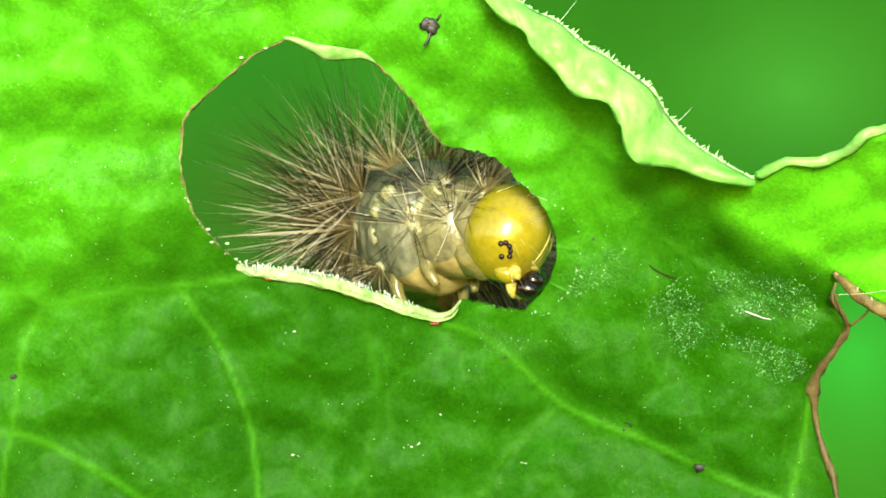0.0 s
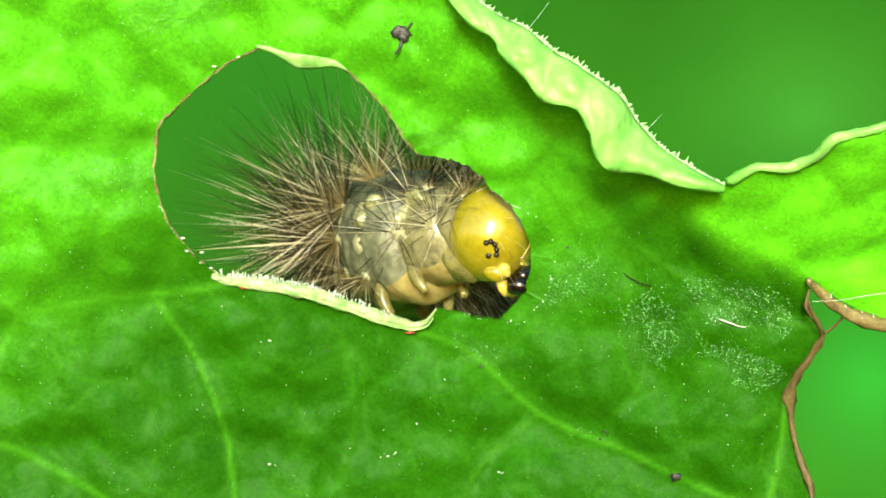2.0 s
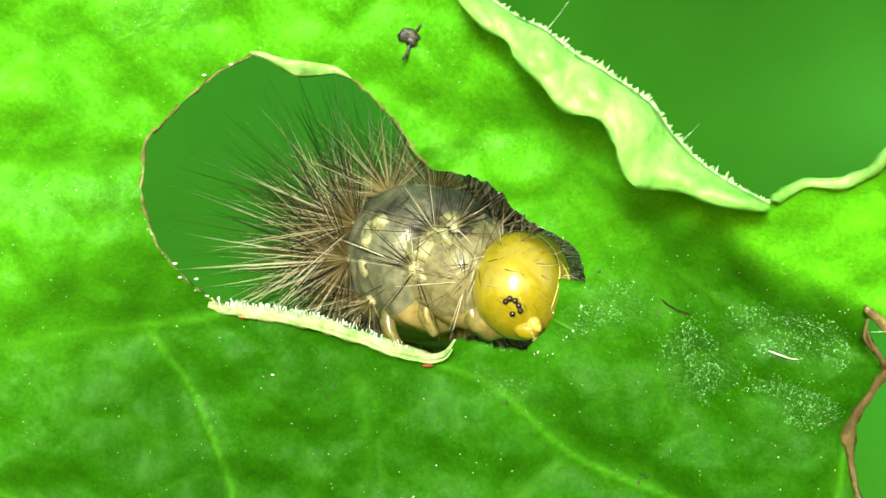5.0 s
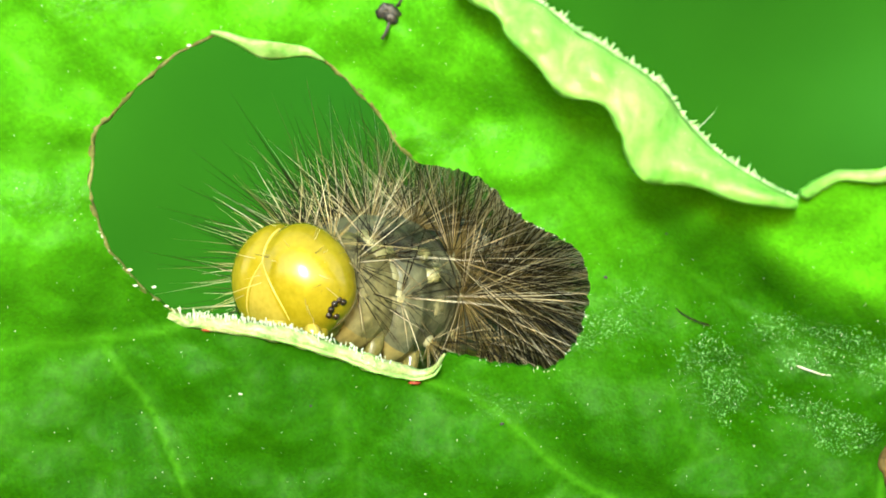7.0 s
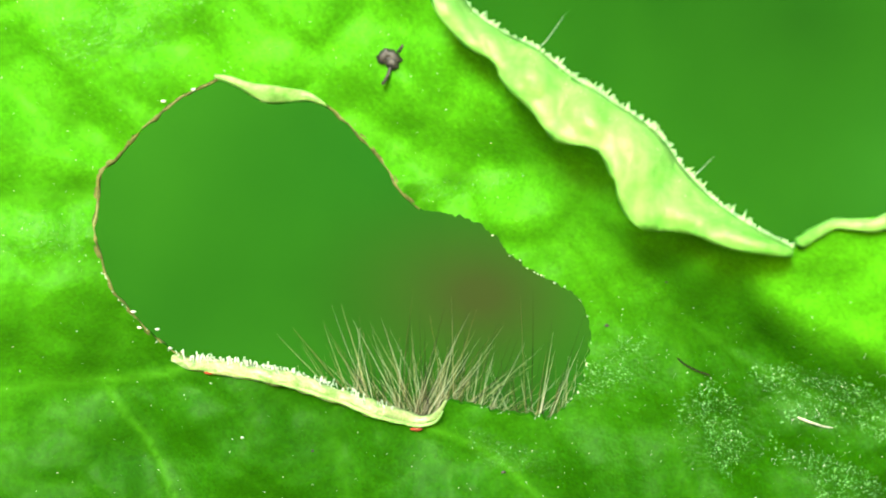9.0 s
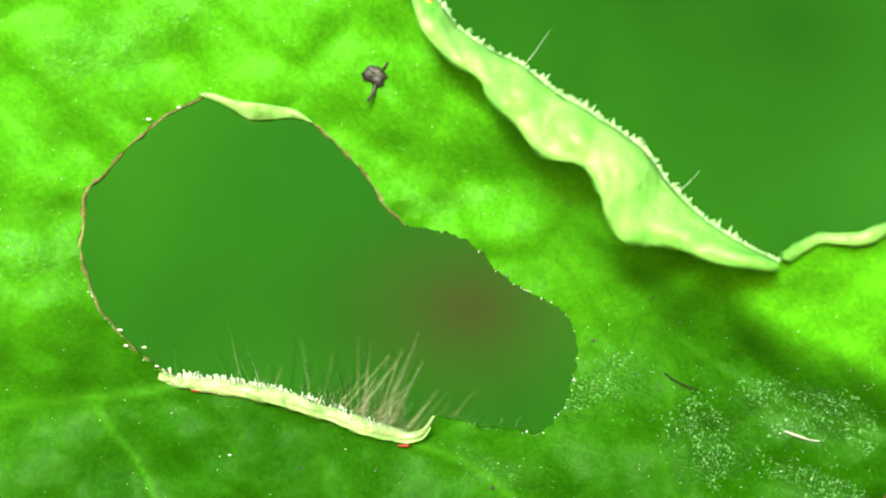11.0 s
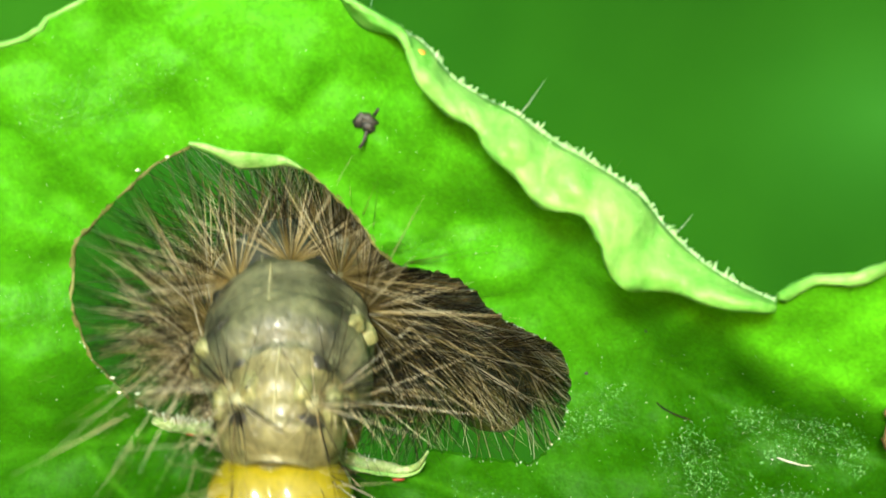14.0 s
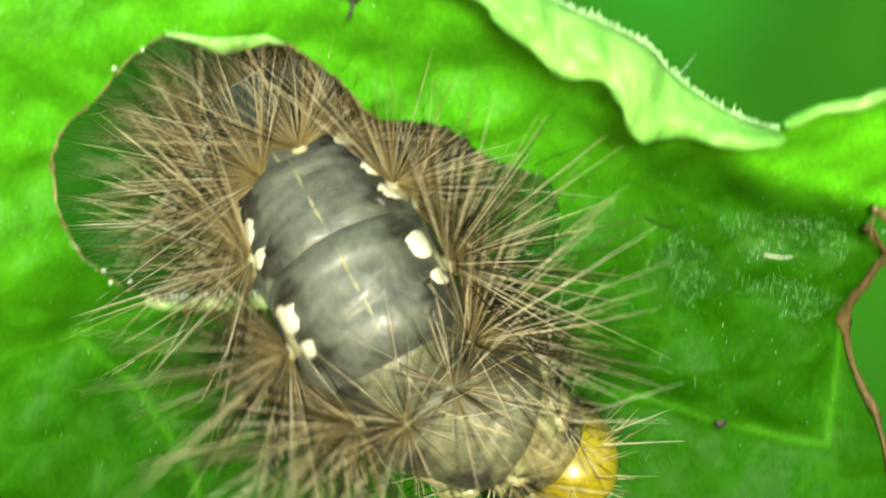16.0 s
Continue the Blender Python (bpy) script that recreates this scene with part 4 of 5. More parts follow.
    link_mesh("lower_lip", *ball((1.0, 0, -1.62), (0.4, 0.42, 0.3), 8, 12), MOUTH, head)
    hairs = []
    for _ in range(34):
        a, u = rng.uniform(-1.4, 1.4), rng.uniform(-0.7, 0.9)
        p = np.array(head_shape(a, u))
        hairs.append(spike(p, p / np.linalg.norm(p) + np.array((0.25, 0, -0.25)), rng.uniform(0.4, 1.1), 0.010, rng.uniform(-0.15, 0.15)))
    for _ in range(16):
        p = np.array((rng.uniform(1.0, 1.4), rng.uniform(-0.8, 0.8), rng.uniform(-1.5, -1.2)))
        hairs.append(spike(p, (rng.uniform(0.1, 0.6), 0.5 * p[1], -1), rng.uniform(0.35, 0.8), 0.012, rng.uniform(-0.15, 0.15)))
    link_mesh("bristle", *join(hairs), STRAW, head, "sparse golden bristles")
    # neck fold
    v, f = tube([(-1.9, 0, 0.0), (-1.5, 0, 0.0), (-0.9, 0, -0.05), (-0.3, 0, -0.1)], [0.8, 0.95, 1.05, 0.95], 20, 1.0)
    link_mesh("neck", v, f, PRONOTUM, head, "pale neck fold")
    return head


caterpillar = tagged(new("caterpillar"), "hairy grey caterpillar with an amber head, chewing the leaf", "caterpillar")
head = build_head(caterpillar)
for ob in (head, *head.children_recursive):
    ob.data.transform(Matrix.Scale(1.09, 4))
RADII = (1.3, 1.85, 2.45, 2.25, 2.6, 2.6, 2.3, 2.4, 2.35, 2.2, 2.1, 1.7)
PLACES = (0.35, 1.9, 3.6, 5.6, 7.8, 10.1, 12.4, 14.7, 17.0, 19.3, 21.5, 23.5)
rings = [build_ring(caterpillar, i, r, 4.3) for i, r in enumerate(RADII)]


# ---- small things on and beside the leaf ----
def lay(name, build, x, z, turn, label, category, mat, lift=0.05):
    """A small thing built round the origin, laid on the blade's face and turned about its normal."""
    e = 0.05
    fx = (leaf_y([x + e], [z])[0] - leaf_y([x - e], [z])[0]) / (2 * e)
    fz = (leaf_y([x], [z + e])[0] - leaf_y([x], [z - e])[0]) / (2 * e)
    out = Vector((fx, -1, fz)).normalized()
    right = Vector((1, 0, 0)) - out * out.x
    right.normalize()
    up = right.cross(out) * -1
    m = Matrix((right, up, out)).transposed().to_4x4()
    m.translation = (Vector((x, leaf_y([x], [z])[0], z)) + out * lift) * MM
    ob = link_mesh(name, *build, mat)
    ob.matrix_world = m @ Matrix.Rotation(radians(turn), 4, "Z")
    return tagged(ob, label, category)


def crumb_shape(seed, size, squash=0.5):
    r = random.Random(seed)
    v, f = ball((0, 0, 0), (size, size * 0.8, size * squash), 7, 10)
    return [np.array(p) * (1 + 0.7 * noise.noise(Vector(p) * (2.6 / size) + Vector((seed, 0, 0)))) for p in v], f


def build_litter():
    flake = join([crumb_shape(1, 0.3, 0.3), ([np.array(p) + (0.08, -0.12, 0.03) for p in crumb_shape(4, 0.2, 0.4)[0]], crumb_shape(4, 0.2, 0.4)[1]),
                  ([np.array(p) + (-0.1, 0.1, 0.02) for p in crumb_shape(9, 0.2, 0.35)[0]], crumb_shape(9, 0.2, 0.35)[1])])
    stalk = tube(smooth_line([(0.05, -0.2, 0), (0.0, -0.5, 0.06), (-0.1, -0.72, 0.02)], 0.08), 0.05, 7, wobble=0.5)
    horn = tube(smooth_line([(0.2, 0.2, 0), (0.34, 0.42, 0.05)], 0.08), 0.05, 7, wobble=0.5)
    lay("dirt_flake", join([flake, stalk, horn]), -0.5, 7.62, -8, "charred black flake of dirt stuck to the leaf", "dirt", DIRT, 0.12)
    strand = tube(smooth_line([(-0.62, 0.34, 0.04), (-0.25, 0.05, 0.1), (0.2, -0.17, 0.08), (0.62, -0.3, 0.03)], 0.06),
                  0.025 + 0.0 * np.zeros(len(smooth_line([(-0.62, 0.34, 0.04), (-0.25, 0.05, 0.1), (0.2, -0.17, 0.08), (0.62, -0.3, 0.03)], 0.06))), 6)
    lay("shed_hair", strand, 7.7, -0.68, 0, "short black shed hair lying on the leaf", "hair", OCELLUS, 0.03)
    husk = tube(smooth_line([(-0.45, 0.12, 0.05), (-0.1, 0.02, 0.14), (0.3, -0.1, 0.1), (0.62, -0.14, 0.03)], 0.08), [0.02, 0.03, 0.05, 0.06, 0.06, 0.05, 0.05, 0.04, 0.04, 0.03, 0.03, 0.02, 0.02, 0.02, 0.02][:len(smooth_line([(-0.45, 0.12, 0.05), (-0.1, 0.02, 0.14), (0.3, -0.1, 0.1), (0.62, -0.14, 0.03)], 0.08))], 8, 0.5, wobble=0.4)
    lay("husk", husk, 11.0, -2.25, -6, "pale curled husk on the leaf", "husk", DUST, 0.03)
    for x, z, turn, n in ((-1.1, -7.15, 10, 5), (-0.1, -6.1, -30, 1), (-5.3, -2.9, 0, 1), (-5.4, -7.5, 20, 2), (3.0, -7.8, 0, 2)):
        bits = [ball(np.array((0.16 * i - 0.08 * n + 0.05 * math.sin(9 * i), 0.06 * math.sin(4 * i + turn), 0)), (0.04 + 0.03 * math.sin(5 * i + x), 0.02 + 0.008 * math.cos(3 * i), 0.02), 5, 7) for i in range(n)]
        lay("dust_speck", join(bits), x, z, turn, "white speck of dust on the leaf", "dust", DUST, 0.02)
    for x, z, size in ((-15.4, -4.5, 0.13), (-3.4, -3.3, 0.05), (2.2, -3.9, 0.06), (6.6, -6.6, 0.06), (5.3, 0.4, 0.05), (7.0, 1.6, 0.04), (9.3, -7.9, 0.2)):
        lay("dirt_speck", crumb_shape(int(x * 10), size), x, z, 0, "tiny dark speck of dirt on the leaf", "dirt", DIRT, 0.01)
    lay("dirt_thread", tube(smooth_line([(-0.1, 0.05, 0), (0.05, 0.12, 0.05), (0.14, 0.0, 0.04), (0.06, -0.1, 0)], 0.04), 0.022, 6), 6.75, -6.35, 0,
        "small dark curl of thread on the leaf", "thread", DIRT, 0.02)
    # pale grains scattered over the blade
    r = random.Random(21)
    grains = []
    for _ in range(260):
        x, z = r.uniform(-16, 13), r.uniform(-9, 10)
        if inside(hole_line, np.array([x]), np.array([z]))[0] or (x > 3 and z > 2):
            continue
        s = r.uniform(0.008, 0.018)
        grains.append(ball(np.array((x, float(leaf_y([x], [z])[0]) - s * 0.4, z)), (s, s, s), 4, 6))
    tagged(link_mesh("dust", *join(grains), DUST), "fine pale grains of dust strewn on the leaf", "dust", kind="stuff")
    # pale grains beside the hole's rim
    bits = []
    for x, z in ((-7.65, 0.25), (-8.3, 0.75), (-6.9, 6.55), (-6.1, 6.9), (-7.4, -0.3), (-8.2, 0.3)):
        bits.append(crumb_shape(int(x * 7), 0.07))
        bits[-1] = ([p + np.array((x, float(leaf_y([x], [z])[0]) - 0.06, z)) for p in bits[-1][0]], bits[-1][1])
    tagged(link_mesh("rim_dust", *join(bits), DUST), "white grains beside the chewed rim", "dust", kind="stuff")


build_litter()


def build_twig():
    """Brown stalk beyond the tear, with dry fibres and a spider's thread."""
    twig = tagged(new("stalk"), "brown mottled stalk joined to the torn leaf edge", "stalk")
    line = smooth_line([(13.35, -1.35, -0.75), (13.9, -0.9, -1.2), (14.6, -0.6, -1.75), (15.4, -0.3, -2.1), (17, 0.2, -2.4), (22, 1.5, -2.6), (30, 4, -4)], 0.2)
    r = np.interp(np.linspace(0, 1, len(line)), [0, 0.05, 0.15, 0.3, 1], [0.08, 0.18, 0.25, 0.30, 0.5])
    link_mesh("stem", *tube(line, r, 12, wobble=0.5), TWIG, twig)
    for a, b, c in (((13.45, -0.9, -1.5), (13.7, -0.6, -2.1), (14.15, 0.0, -2.6)), ((14.75, -0.45, -2.0), (14.55, -0.2, -2.3), (14.2, 0.1, -2.62)),
                    ((13.5, -0.9, -1.1), (13.38, -0.8, -1.7), (13.75, -0.4, -2.2))):
        link_mesh("fibre", *tube(smooth_line([a, b, c], 0.1), 0.045, 7, wobble=0.8), TORN, twig, "dark dry fibre across the tear")
    link_mesh("thread", *tube(smooth_line([(13.5, -1.3, -1.5), (14.5, -1.4, -1.45), (15.8, -1.2, -1.25), (18, -1, -1.1)], 0.3), 0.007, 5), DUST, twig, "fine white spider thread")
    bits = [spike(np.array(line[i]) + (0, -r[i] * 0.8, r[i] * 0.5), (rng.uniform(-0.6, 0.6), -0.6, 1), 0.2, 0.035) for i in range(6, 30, 3)]
    link_mesh("stem_bristle", *join(bits), PAPILLA, twig)


build_twig()


# ---- crumbs of the blade that get eaten ----
def build_morsels():
    """Slices of blade between the hole's first edge and its later one; each turns about its own middle."""
    first = smooth_line([(2.75, 2.3), (3.25, 1.85), (3.75, 1.0), (4.0, 0.1), (3.85, -0.9), (3.45, -1.6), (2.9, -2.15)], 0.05)
    near = lambda x, z: int(np.argmin(np.hypot(hole_line[:, 0] - x, hole_line[:, 1] - z)))
    last = hole_line[near(2.8, 2.25):near(3.2, -2.2) + 1]
    made, n = [], 4
    for k in range(n):
        a = first[int(k / n * (len(first) - 1)):int((k + 1) / n * (len(first) - 1)) + 1]
        b = last[int(k / n * (len(last) - 1)):int((k + 1) / n * (len(last) - 1)) + 1]
        loop = np.concatenate([roughen(a, 0.05, 3.5), b[::-1]])
        loop = loop[np.r_[True, np.linalg.norm(np.diff(loop, axis=0), axis=1) > 1e-4]]
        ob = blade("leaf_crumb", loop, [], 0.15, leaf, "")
        mid = on_leaf([loop.mean(0)])[0]
        ob.data.transform(Matrix.Translation(-Vector(mid) * MM))
        made.append((ob, Matrix.Translation(Vector(mid) * MM)))
    return made


morsels = build_morsels()


# ---- what moves ----
UPS = {"U": Vector((0, 0, 1)), "D": Vector((0, -1, 0.1)), "d": Vector((0, -0.75, 0.65))}
ROWS = {}


def facing(place, forward, up):
    """Pose, from millimetres, with x forward and z up."""
    x = Vector(forward).normalized()
    y = Vector(up).cross(x).normalized()
    z = x.cross(y)
    m = Matrix((x, y, z)).transposed().to_4x4()
    m.translation = Vector(place) * MM
    return m


def spine(t, place, forward, up, ups, *nodes):
    """The caterpillar at one moment: where its head is and looks, and the line that its body follows behind it."""
    ROWS.setdefault(head, []).append((t, facing(place, forward, up)))
    back = (Vector(forward).normalized() + (Vector(place) - Vector(nodes[0])).normalized()).normalized()
    neck = Vector(place) - back * 1.1
    line = [Vector(q) for q in smooth_line([neck, *nodes], 0.25)]
    marks = [0.0]
    for a, b in zip(line, line[1:]):
        marks.append(marks[-1] + (b - a).length)
    joints = [0.0] + [marks[min(range(len(line)), key=lambda i: (line[i] - Vector(q)).length)] for q in nodes]
    tops = np.array([Vector(up).normalized(), *(UPS[c] for c in ups), *([UPS["U"]] * (len(nodes) - len(ups)))])
    pick = lambda s: Vector([np.interp(s, marks, [p[k] for p in line]) for k in range(3)])
    for i, ring in enumerate(rings):
        s = PLACES[i]
        rise = Vector([np.interp(s, joints, tops[:, k]) for k in range(3)])
        ROWS.setdefault(ring, []).append((t, facing(pick(s), pick(max(s - 1.1, 0)) - pick(s + 1.1), rise)))


def motions():
    spine(0, (2.42, 3.5, 0.6), (0.88, -0.22, -0.37), (0.37, 0, 0.93), "UUUUUU", (-0.5, 6.6, 1), (-1.5, 10, 1.1), (-1, 14, 0.4), (0.3, 19, -1), (1, 26, -4), (1, 36, -10))
    spine(0.3, (2.24, 3.19, 0.91), (0.92, -0.22, -0.24), (0.24, 0, 0.97), "UUUUUU", (-0.5, 6.6, 1), (-1.5, 10, 1.1), (-1, 14, 0.4), (0.3, 19, -1), (1, 26, -4), (1, 36, -10))
    spine(0.5, (1.45, 2.21, 1.91), (0.79, -0.22, 0.56), (-0.56, 0, 0.83), "UUUUUU", (-0.5, 6.6, 1), (-1.5, 10, 1.1), (-1, 14, 0.4), (0.3, 19, -1), (1, 26, -4), (1, 36, -10))
    spine(0.8, (1.75, 2.63, 1.48), (0.85, -0.22, 0.44), (-0.44, 0, 0.9), "UUUUUU", (-0.5, 6.6, 1), (-1.5, 10, 1.1), (-1, 14, 0.4), (0.3, 19, -1), (1, 26, -4), (1, 36, -10))
    spine(1, (1.94, 2.68, 1.42), (0.92, -0.22, 0.24), (-0.24, 0, 0.97), "UUUUUU", (-0.5, 6.6, 1), (-1.5, 10, 1.1), (-1, 14, 0.4), (0.3, 19, -1), (1, 26, -4), (1, 36, -10))
    spine(1.3, (2.16, 2.65, 1.45), (0.94, -0.22, 0.16), (-0.16, 0, 0.99), "UUUUUU", (-0.5, 6.6, 1), (-1.5, 10, 1.1), (-1, 14, 0.4), (0.3, 19, -1), (1, 26, -4), (1, 36, -10))
    spine(1.5, (2.6, 2.67, 1.4), (0.95, -0.22, -0.07), (0.07, 0, 1), "UUUUUU", (-0.5, 6.6, 1), (-1.5, 10, 1.1), (-1, 14, 0.4), (0.3, 19, -1), (1, 26, -4), (1, 36, -10))
    spine(1.8, (2.49, 2.7, 1.37), (0.93, -0.22, -0.19), (0.19, 0, 0.98), "UUUUUU", (-0.5, 6.6, 1), (-1.5, 10, 1.1), (-1, 14, 0.4), (0.3, 19, -1), (1, 26, -4), (1, 36, -10))
    spine(2, (2.75, 3.1, 0.96), (0.92, -0.22, -0.26), (0.26, 0, 0.97), "UUUUUU", (-0.5, 6.6, 1), (-1.5, 10, 1.1), (-1, 14, 0.4), (0.3, 19, -1), (1, 26, -4), (1, 36, -10))
    spine(2.3, (2.73, 3.35, 0.74), (0.89, -0.22, -0.36), (0.36, 0, 0.93), "UUUUUU", (-0.5, 6.6, 1), (-1.5, 10, 1.1), (-1, 14, 0.4), (0.3, 19, -1), (1, 26, -4), (1, 36, -10))
    spine(2.5, (2.72, 3.52, 0.58), (0.91, -0.22, -0.28), (0.28, 0, 0.96), "UUUUUU", (-0.5, 6.6, 1), (-1.5, 10, 1.1), (-1, 14, 0.4), (0.3, 19, -1), (1, 26, -4), (1, 36, -10))
    spine(2.8, (2.91, 3.62, 0.47), (0.82, -0.22, -0.5), (0.5, 0, 0.87), "UUUUUU", (-0.5, 6.6, 1), (-1.5, 10, 1.1), (-1, 14, 0.4), (0.3, 19, -1), (1, 26, -4), (1, 36, -10))
    spine(3, (2.26, 2.57, 1.5), (0.94, -0.22, 0.17), (-0.17, 0, 0.98), "UUUUUU", (-0.5, 6.6, 1), (-1.5, 10, 1.1), (-1, 14, 0.4), (0.3, 19, -1), (1, 26, -4), (1, 36, -10))
    spine(3.2, (1.56, 2.36, 1.74), (0.73, -0.22, 0.64), (-0.64, 0, 0.77), "UUUUUU", (-0.5, 6.6, 1), (-1.5, 10, 1.1), (-1, 14, 0.4), (0.3, 19, -1), (1, 26, -4), (1, 36, -10))
    spine(3.5, (1.74, 2.7, 1.36), (0.67, -0.22, 0.71), (-0.71, 0, 0.71), "UUUUUU", (-0.5, 6.6, 1), (-1.5, 10, 1.1), (-1, 14, 0.4), (0.3, 19, -1), (1, 26, -4), (1, 36, -10))
    spine(4, (1.75, 2.89, 1.23), (0.67, -0.22, 0.71), (-0.71, 0, 0.71), "UUUUUU", (-0.5, 6.6, 1), (-1.5, 10, 1.1), (-1, 14, 0.4), (0.3, 19, -1), (1, 26, -4), (1, 36, -10))
    spine(4.2, (1.88, 2.82, 1.3), (0.71, -0.22, 0.67), (-0.67, 0, 0.74), "UUUUUU", (-0.5, 6.6, 1), (-1.5, 10, 1.1), (-1, 14, 0.4), (0.3, 19, -1), (1, 26, -4), (1, 36, -10))
    spine(4.8, (2.8, 4.4, -0.1), (0.9, -0.3, -0.1), (0.1, 0, 0.99), "UUUUUU", (-0.5, 6.6, 1), (-1.5, 10, 1.1), (-1, 14, 0.4), (0.3, 19, -1), (1, 26, -4), (1, 36, -10))
    spine(5.5, (2.7, 4.1, 0.1), (0.8, -0.5, 0.2), (-0.1, -0.1, 0.99), "UUUUUU", (-0.5, 6.6, 1), (-1.5, 10, 1.1), (-1, 14, 0.4), (0.3, 19, -1), (1, 26, -4), (1, 36, -10))
    spine(6.3, (2.16, 1.64, 0.7), (0.3, -0.9, -0.28), (0.05, -0.28, 0.96), "UUUUUU", (1.17, 5.81, 0.59), (0.21, 9.33, 0.67), (-0.45, 13.12, 0.89), (0, 19, -1), (1, 26, -4), (1, 36, -10))
    spine(6.5, (0.85, 1.21, 0.63), (0.03, -0.92, -0.36), (0, -0.36, 0.93), "UUUUUU", (0.43, 5.53, 0.54), (-0.2, 9.14, 0.83), (-0.61, 13.04, 0.95), (0, 19, -1), (1, 26, -4), (1, 36, -10))
    spine(6.7, (-1.4, 1.48, 0.58), (-0.25, -0.88, -0.42), (-0.1, -0.4, 0.9), "UUUUUU", (-0.71, 5.4, 0.64), (-0.09, 8.72, 0.86), (-0.1, 12.66, 0.89), (0, 19, -1), (1, 26, -4), (1, 36, -10))
    spine(6.85, (-3.31, 1.84, 0.53), (-0.35, -0.8, -0.4), (-0.15, -0.4, 0.9), "UUUUUU", (-2.33, 5.64, 0.73), (-1.17, 9.28, 0.55), (-0.38, 13.47, 0.55), (0, 19, -1), (1, 26, -4), (1, 36, -10))
    spine(7, (-4.15, 4.2, 0.3), (-0.5, -0.78, -0.25), (-0.2, -0.35, 0.9), "UUUUUU", (-2.97, 6.35, 0.07), (-1.63, 9.9, 0.04), (-0.28, 14.52, 0), (0, 19, -1), (1, 26, -4), (1, 36, -10))
    spine(7.2, (-3.83, 4.5, 0.1), (-0.5, -0.72, -0.45), (-0.2, -0.4, 0.88), "UUUUUU", (-2.93, 6.84, -0.18), (-1.62, 10.29, -0.3), (-0.27, 14.73, -0.43), (0, 19, -1), (1, 26, -4), (1, 36, -10))
    spine(7.35, (-6.8, 5.65, -1.22), (-0.5, -0.5, -0.7), (-0.2, -0.7, 0.7), "UUUUUU", (-6.51, 7.7, -1.7), (-5.33, 10.78, -1.4), (-3.05, 14.81, -0.94), (-0.5, 19, -0.6), (1, 26, -4), (1, 36, -10))
    spine(7.6, (-10.98, 8.33, -3.61), (-0.4, -0.3, -0.85), (-0.3, -0.75, 0.5), "UUUUUU", (-10.01, 8.19, -3.4), (-8.5, 9.87, -2.5), (-5.9, 12.84, -1.28), (-0.8, 19, -0.4), (1, 26, -4), (1, 36, -10))
    spine(8, (-12.04, 11.34, -6.8), (-0.4, -0.2, -0.9), (-0.3, -0.8, 0.5), "UUUUUU", (-10.46, 10.95, -4.31), (-8.57, 11.72, -3.17), (-5.46, 14.45, -2.71), (-0.6, 19, -1.6), (1, 26, -5), (1, 36, -11))
    spine(8.5, (-10.18, 14.01, -9.18), (-0.4, -0.2, -0.9), (-0.3, -0.8, 0.5), "UUUUUU", (-8.62, 14.37, -6.4), (-6.89, 16.17, -5.06), (-4.06, 18.7, -4.65), (-0.9, 21, -4.2), (1, 28, -9), (1, 38, -14))
    spine(9, (-10.81, 17.23, -12.63), (-0.4, -0.2, -0.9), (-0.3, -0.8, 0.5), "UUUUUU", (-8.89, 18.2, -10.3), (-6.61, 20.21, -8.79), (-4.24, 22.3, -7.83), (-0.2, 20, -6.1), (2, 28, -11), (3, 38, -15))
    spine(10.2, (-6, 13, -11), (-0.1, -0.6, -0.6), (-0.2, -0.6, 0.7), "UUUUUU", (-5, 14.5, -10), (-3, 17, -9), (0, 20, -8), (2, 24, -8), (3, 30, -10), (3, 40, -15))
    spine(11.5, (-12.05, 12.41, -4.15), (0, -0.9, -0.1), (0, -0.1, 0.95), "UUUUUU", (-12.3, 15.13, -3.95), (-12.32, 18.79, -4.55), (-11.4, 22.32, -5.41), (-3, 22, -11), (0, 29, -13), (2, 39, -16))
    spine(12, (-11.61, 11.54, -3.87), (0, -0.9, 0), (0, 0, 0.97), "UUUUUU", (-11.95, 14.15, -3.63), (-11.95, 17.65, -4.06), (-11.25, 21.99, -4.94), (-3, 22, -10), (0, 29, -12), (2, 39, -16))
    spine(12.3, (-9.88, 9.01, -2.63), (0, -0.95, 0.1), (0, 0.1, 0.97), "UUUUUU", (-10.39, 12.01, -2.74), (-10.6, 15.62, -3.3), (-10.29, 20.64, -4.29), (0, 22, -8), (2, 29, -10), (2, 39, -15))
    spine(12.5, (-7.37, 5.22, -0.06), (0.05, -0.97, 0.12), (0, 0.12, 0.97), "UUUUUU", (-7.84, 8.19, -0.24), (-8.32, 12.3, -0.74), (-8.36, 18.17, -1.44), (-4, 22, -6), (2, 29, -9), (2, 39, -14))
    spine(12.6, (-5.72, 4, 0.7), (0.1, -0.96, -0.1), (0, -0.1, 0.97), "UUUUUU", (-6.4, 6.85, 0.59), (-6.93, 10.6, 0.25), (-7, 15.85, -0.35), (-4, 22, -6), (2, 29, -9), (2, 39, -14))
    spine(12.7, (-4.18, 3.04, 0.46), (0.15, -0.94, -0.2), (0, -0.2, 0.97), "UUUUUU", (-4.86, 6.11, 0.75), (-5.14, 9.49, 0.72), (-4.76, 14, 0.46), (-1, 20, -3), (1, 28, -7), (1, 38, -12))
    spine(12.85, (-1.37, 2.79, 0.71), (0.2, -0.94, -0.25), (0.05, -0.25, 0.97), "UUUUUU", (-2.63, 5.83, 0.86), (-3.49, 8.92, 0.91), (-3.71, 12.77, 0.86), (-1, 20, -3), (1, 28, -7), (1, 38, -12))
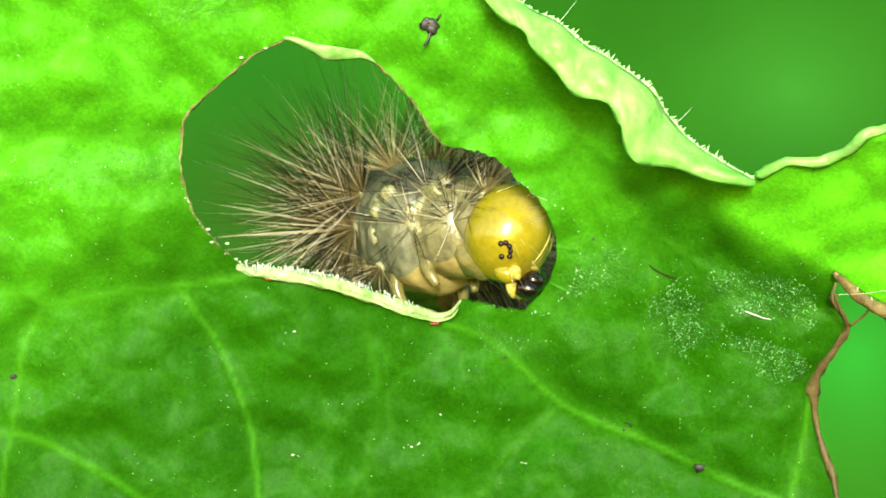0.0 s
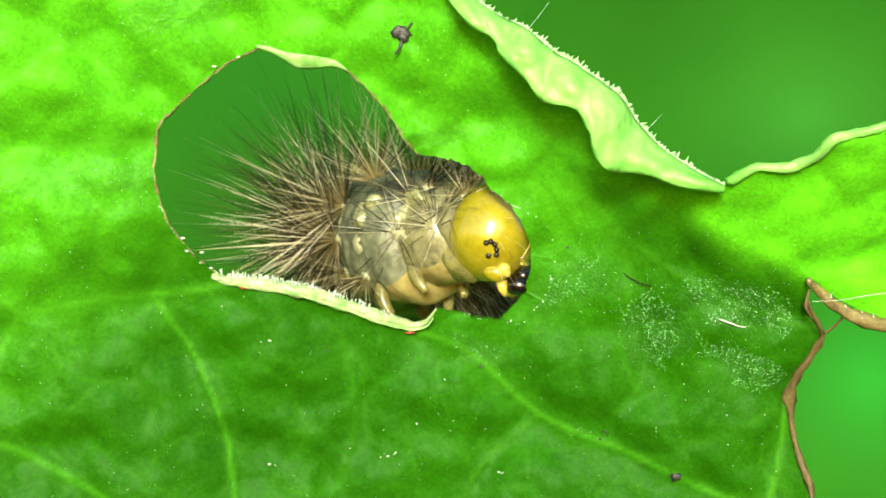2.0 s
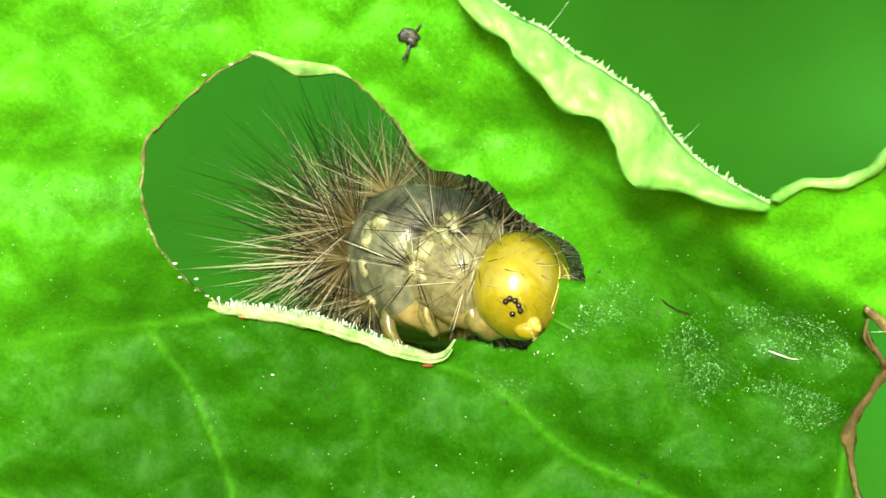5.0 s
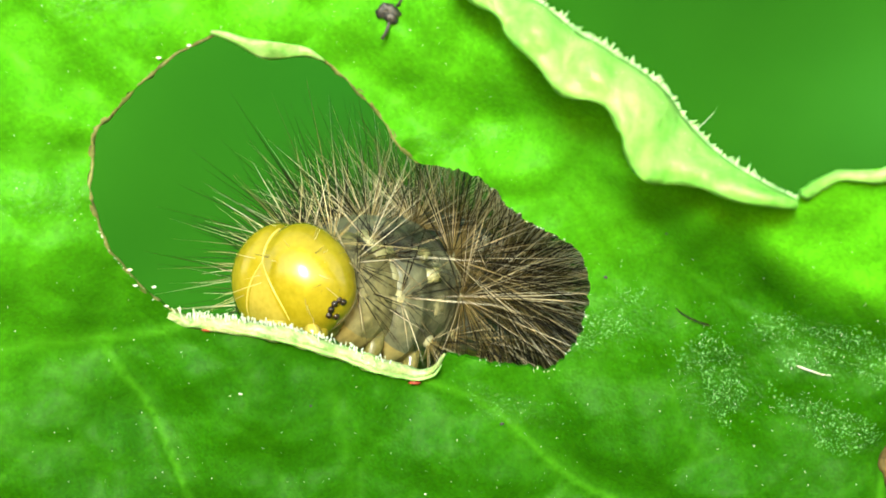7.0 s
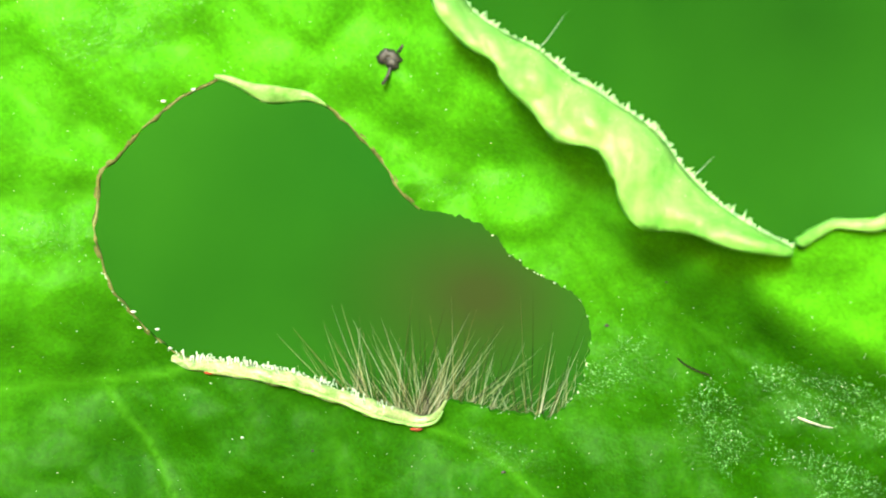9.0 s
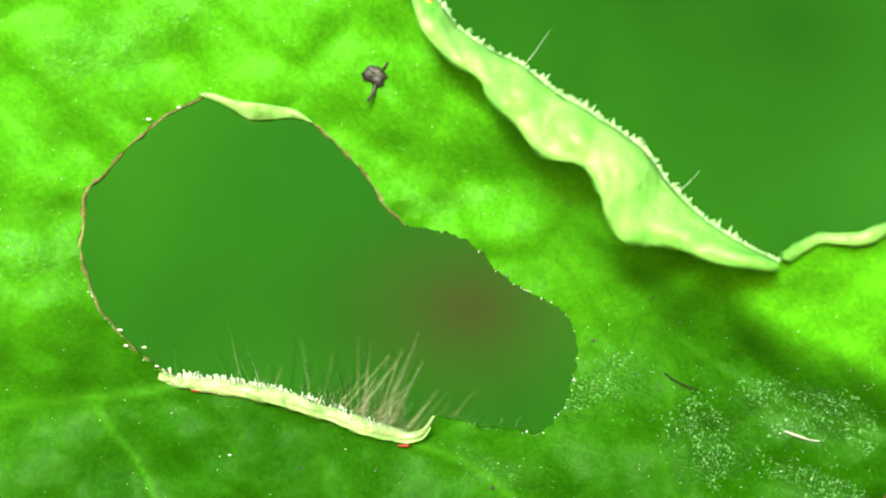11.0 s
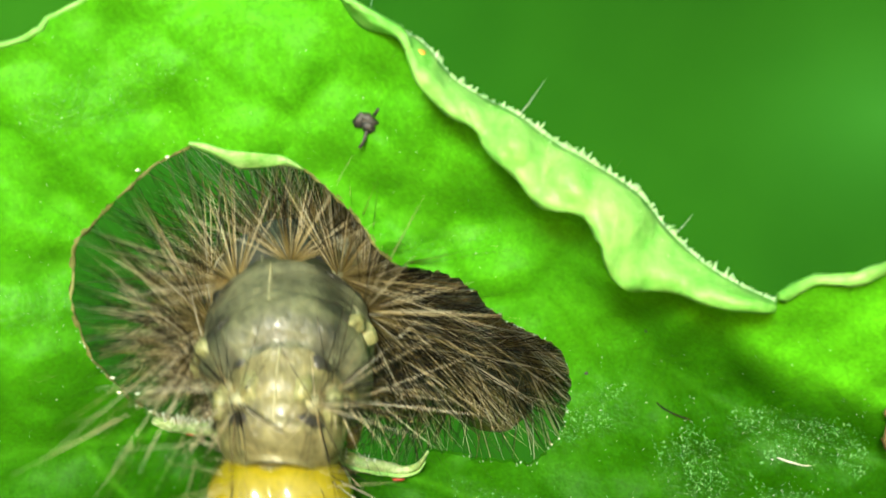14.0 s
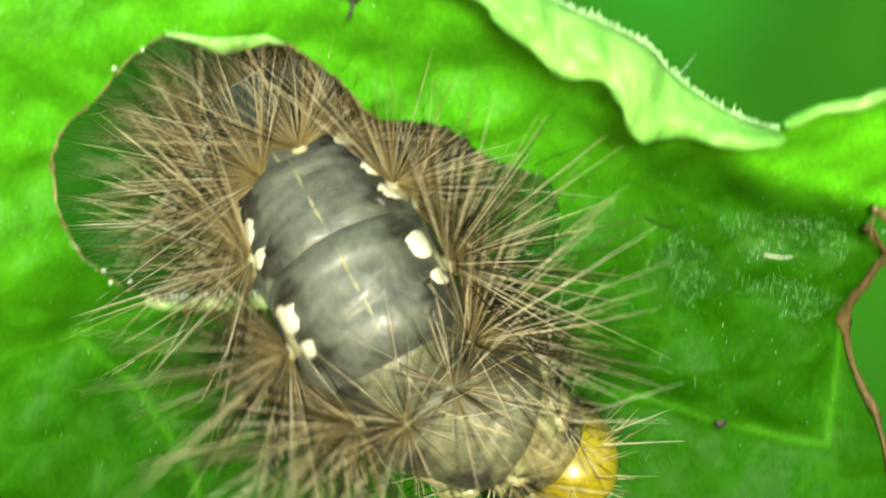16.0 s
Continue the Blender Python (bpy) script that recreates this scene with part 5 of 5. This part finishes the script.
    spine(13, (-1.66, 2.08, 0.94), (0.02, -0.94, -0.3), (0, -0.3, 0.95), "UUUUUU", (-2.38, 5.49, 0.49), (-3.09, 8.68, 0.47), (-3.64, 12.5, 0.58), (-1, 20, -3), (1, 28, -7), (1, 38, -12))
    spine(13.2, (-4.29, 0.44, 1.04), (-0.2, -0.93, -0.3), (0.2, -0.3, 0.92), "UUUUUU", (-4.32, 4.2, 0.58), (-4.25, 7.36, 0.54), (-4.19, 11.32, 0.66), (-1, 20, -3), (1, 28, -7), (1, 38, -12))
    spine(13.4, (-4.17, -0.02, 0.88), (-0.28, -0.9, -0.28), (0.32, -0.28, 0.9), "UUUUUU", (-4.28, 3.5, 0.47), (-4.35, 6.83, 0.46), (-4.34, 10.8, 0.69), (-1, 20, -3), (1, 28, -7), (1, 38, -12))
    spine(13.6, (-3.77, 0.04, -0.11), (-0.05, -0.55, -0.83), (0.1, -0.83, 0.55), "dUUUUU", (-3.71, 2.34, 0.69), (-3.92, 5.3, 1.23), (-3.2, 9.6, 1.5), (1.2, 16, 0.4), (2.5, 25, -4), (2, 36, -9))
    spine(13.8, (-3.85, -0.91, -1.37), (0.03, -0.2, -0.97), (0, -0.97, 0.2), "DdUUUU", (-3.59, -0.37, 0.5), (-3.8, 2.2, 2.01), (-4.17, 6.08, 2.9), (-3.2, 11.4, 2.6), (1.2, 17, 0.4), (2.5, 26, -4), (2, 36, -9))
    spine(14, (-3.53, 0, -2.77), (0.05, -0.1, -0.99), (0, -0.99, 0.1), "DDDdUU", (-3.31, -0.48, -0.73), (-3.22, 0.44, 1.05), (-3.65, 4.51, 2.27), (-3.6, 9.5, 2.7), (1.2, 16, 0.6), (2.5, 25, -4), (2, 36, -9))
    spine(14.5, (-0.62, 0.64, -4.28), (0.5, 0, -0.85), (0, -1, 0), "DDDdUU", (-1.48, 0.36, -2.8), (-1.83, 0.5, -0.93), (-3, 4.59, 1.24), (-4.2, 8.5, 2.8), (-1.2, 12.5, 2), (2.2, 17, 0), (2, 30, -6))
    spine(14.8, (2.41, 0.64, -3.08), (0.85, 0.05, -0.45), (0, -1, -0.05), "DDDdUU", (0.53, 0.16, -2.07), (-1.18, 0.22, -0.08), (-2.87, 3.67, 2.04), (-4.76, 7.7, 3.62), (-2.2, 11.8, 2.9), (2.2, 16.5, 0.6), (2, 30, -6))
    spine(15, (2.85, 0.75, -2.88), (0.85, 0.1, -0.4), (0, -1, -0.1), "DDDdUU", (0.79, 0.17, -2.1), (-1.33, 0.27, -0.23), (-2.98, 3.52, 1.91), (-4.98, 7.18, 3.59), (-2.4, 11.5, 2.9), (2.2, 16.5, 0.6), (2, 30, -6))
    spine(15.3, (3.01, 0.5, -2.18), (0.85, 0.15, -0.4), (0, -1, -0.15), "DDDdUU", (1.05, -0.2, -1.08), (-0.97, -0.05, 0.63), (-2.64, 2.86, 2.59), (-4.78, 6.51, 4.05), (-2.4, 11, 3.2), (2.2, 16, 0.8), (2, 30, -6))
    spine(15.5, (3.23, 0.96, -3.63), (0.85, 0.2, -0.4), (0, -1, -0.2), "DDDdUU", (1.2, 0.26, -2.38), (-0.83, 0.45, -0.67), (-2.45, 3.26, 1.17), (-4.58, 6.65, 2.63), (-2.4, 11, 2.2), (2.2, 16, 0.4), (2, 30, -6))
    spine(15.8, (4.41, 1.88, -6.55), (0.85, 0.2, -0.4), (0, -1, -0.2), "DDDDdU", (2.04, 0.39, -3.51), (-0.05, -0.04, -2.07), (-2.01, 0.65, 0.26), (-2.62, 4.21, 1.75), (-3.09, 8.94, 2.32), (1.5, 15.5, 1.2), (2, 29, -5))
    spine(16, (4.0, 1.9, -8.1), (0.85, 0.2, -0.4), (0, -1, -0.2), "DDDDdU", (2.17, 0.96, -5.68), (0.03, 0.66, -4.31), (-1.2, 0.71, -1.44), (-2.07, 3.45, 0.74), (-2.84, 7.57, 2.06), (1.5, 14.5, 1.4), (2, 28, -5))
    for thing, rows in ROWS.items():
        walk(thing, rows)
    # bitten crumbs go into the jaws one after another
    mouth = [(t, m @ pose(0.4 * MM, 0, -0.5 * MM)) for t, m in ROWS[head]]
    for k, (crumb, home) in enumerate(morsels):
        bite = 4.4 + 0.4 * k
        later = [(t, m) for t, m in mouth if t > bite + 0.25]
        before = max((t, i) for i, (t, m) in enumerate(mouth) if t <= bite + 0.25)[1]
        share = (bite + 0.2 - mouth[before][0]) / (mouth[before + 1][0] - mouth[before][0])
        away = [(bite + 0.2, mouth[before][1].lerp(mouth[before + 1][1], share))] + later
        walk(crumb, [(0, home), (bite, home)] + away)


motions()
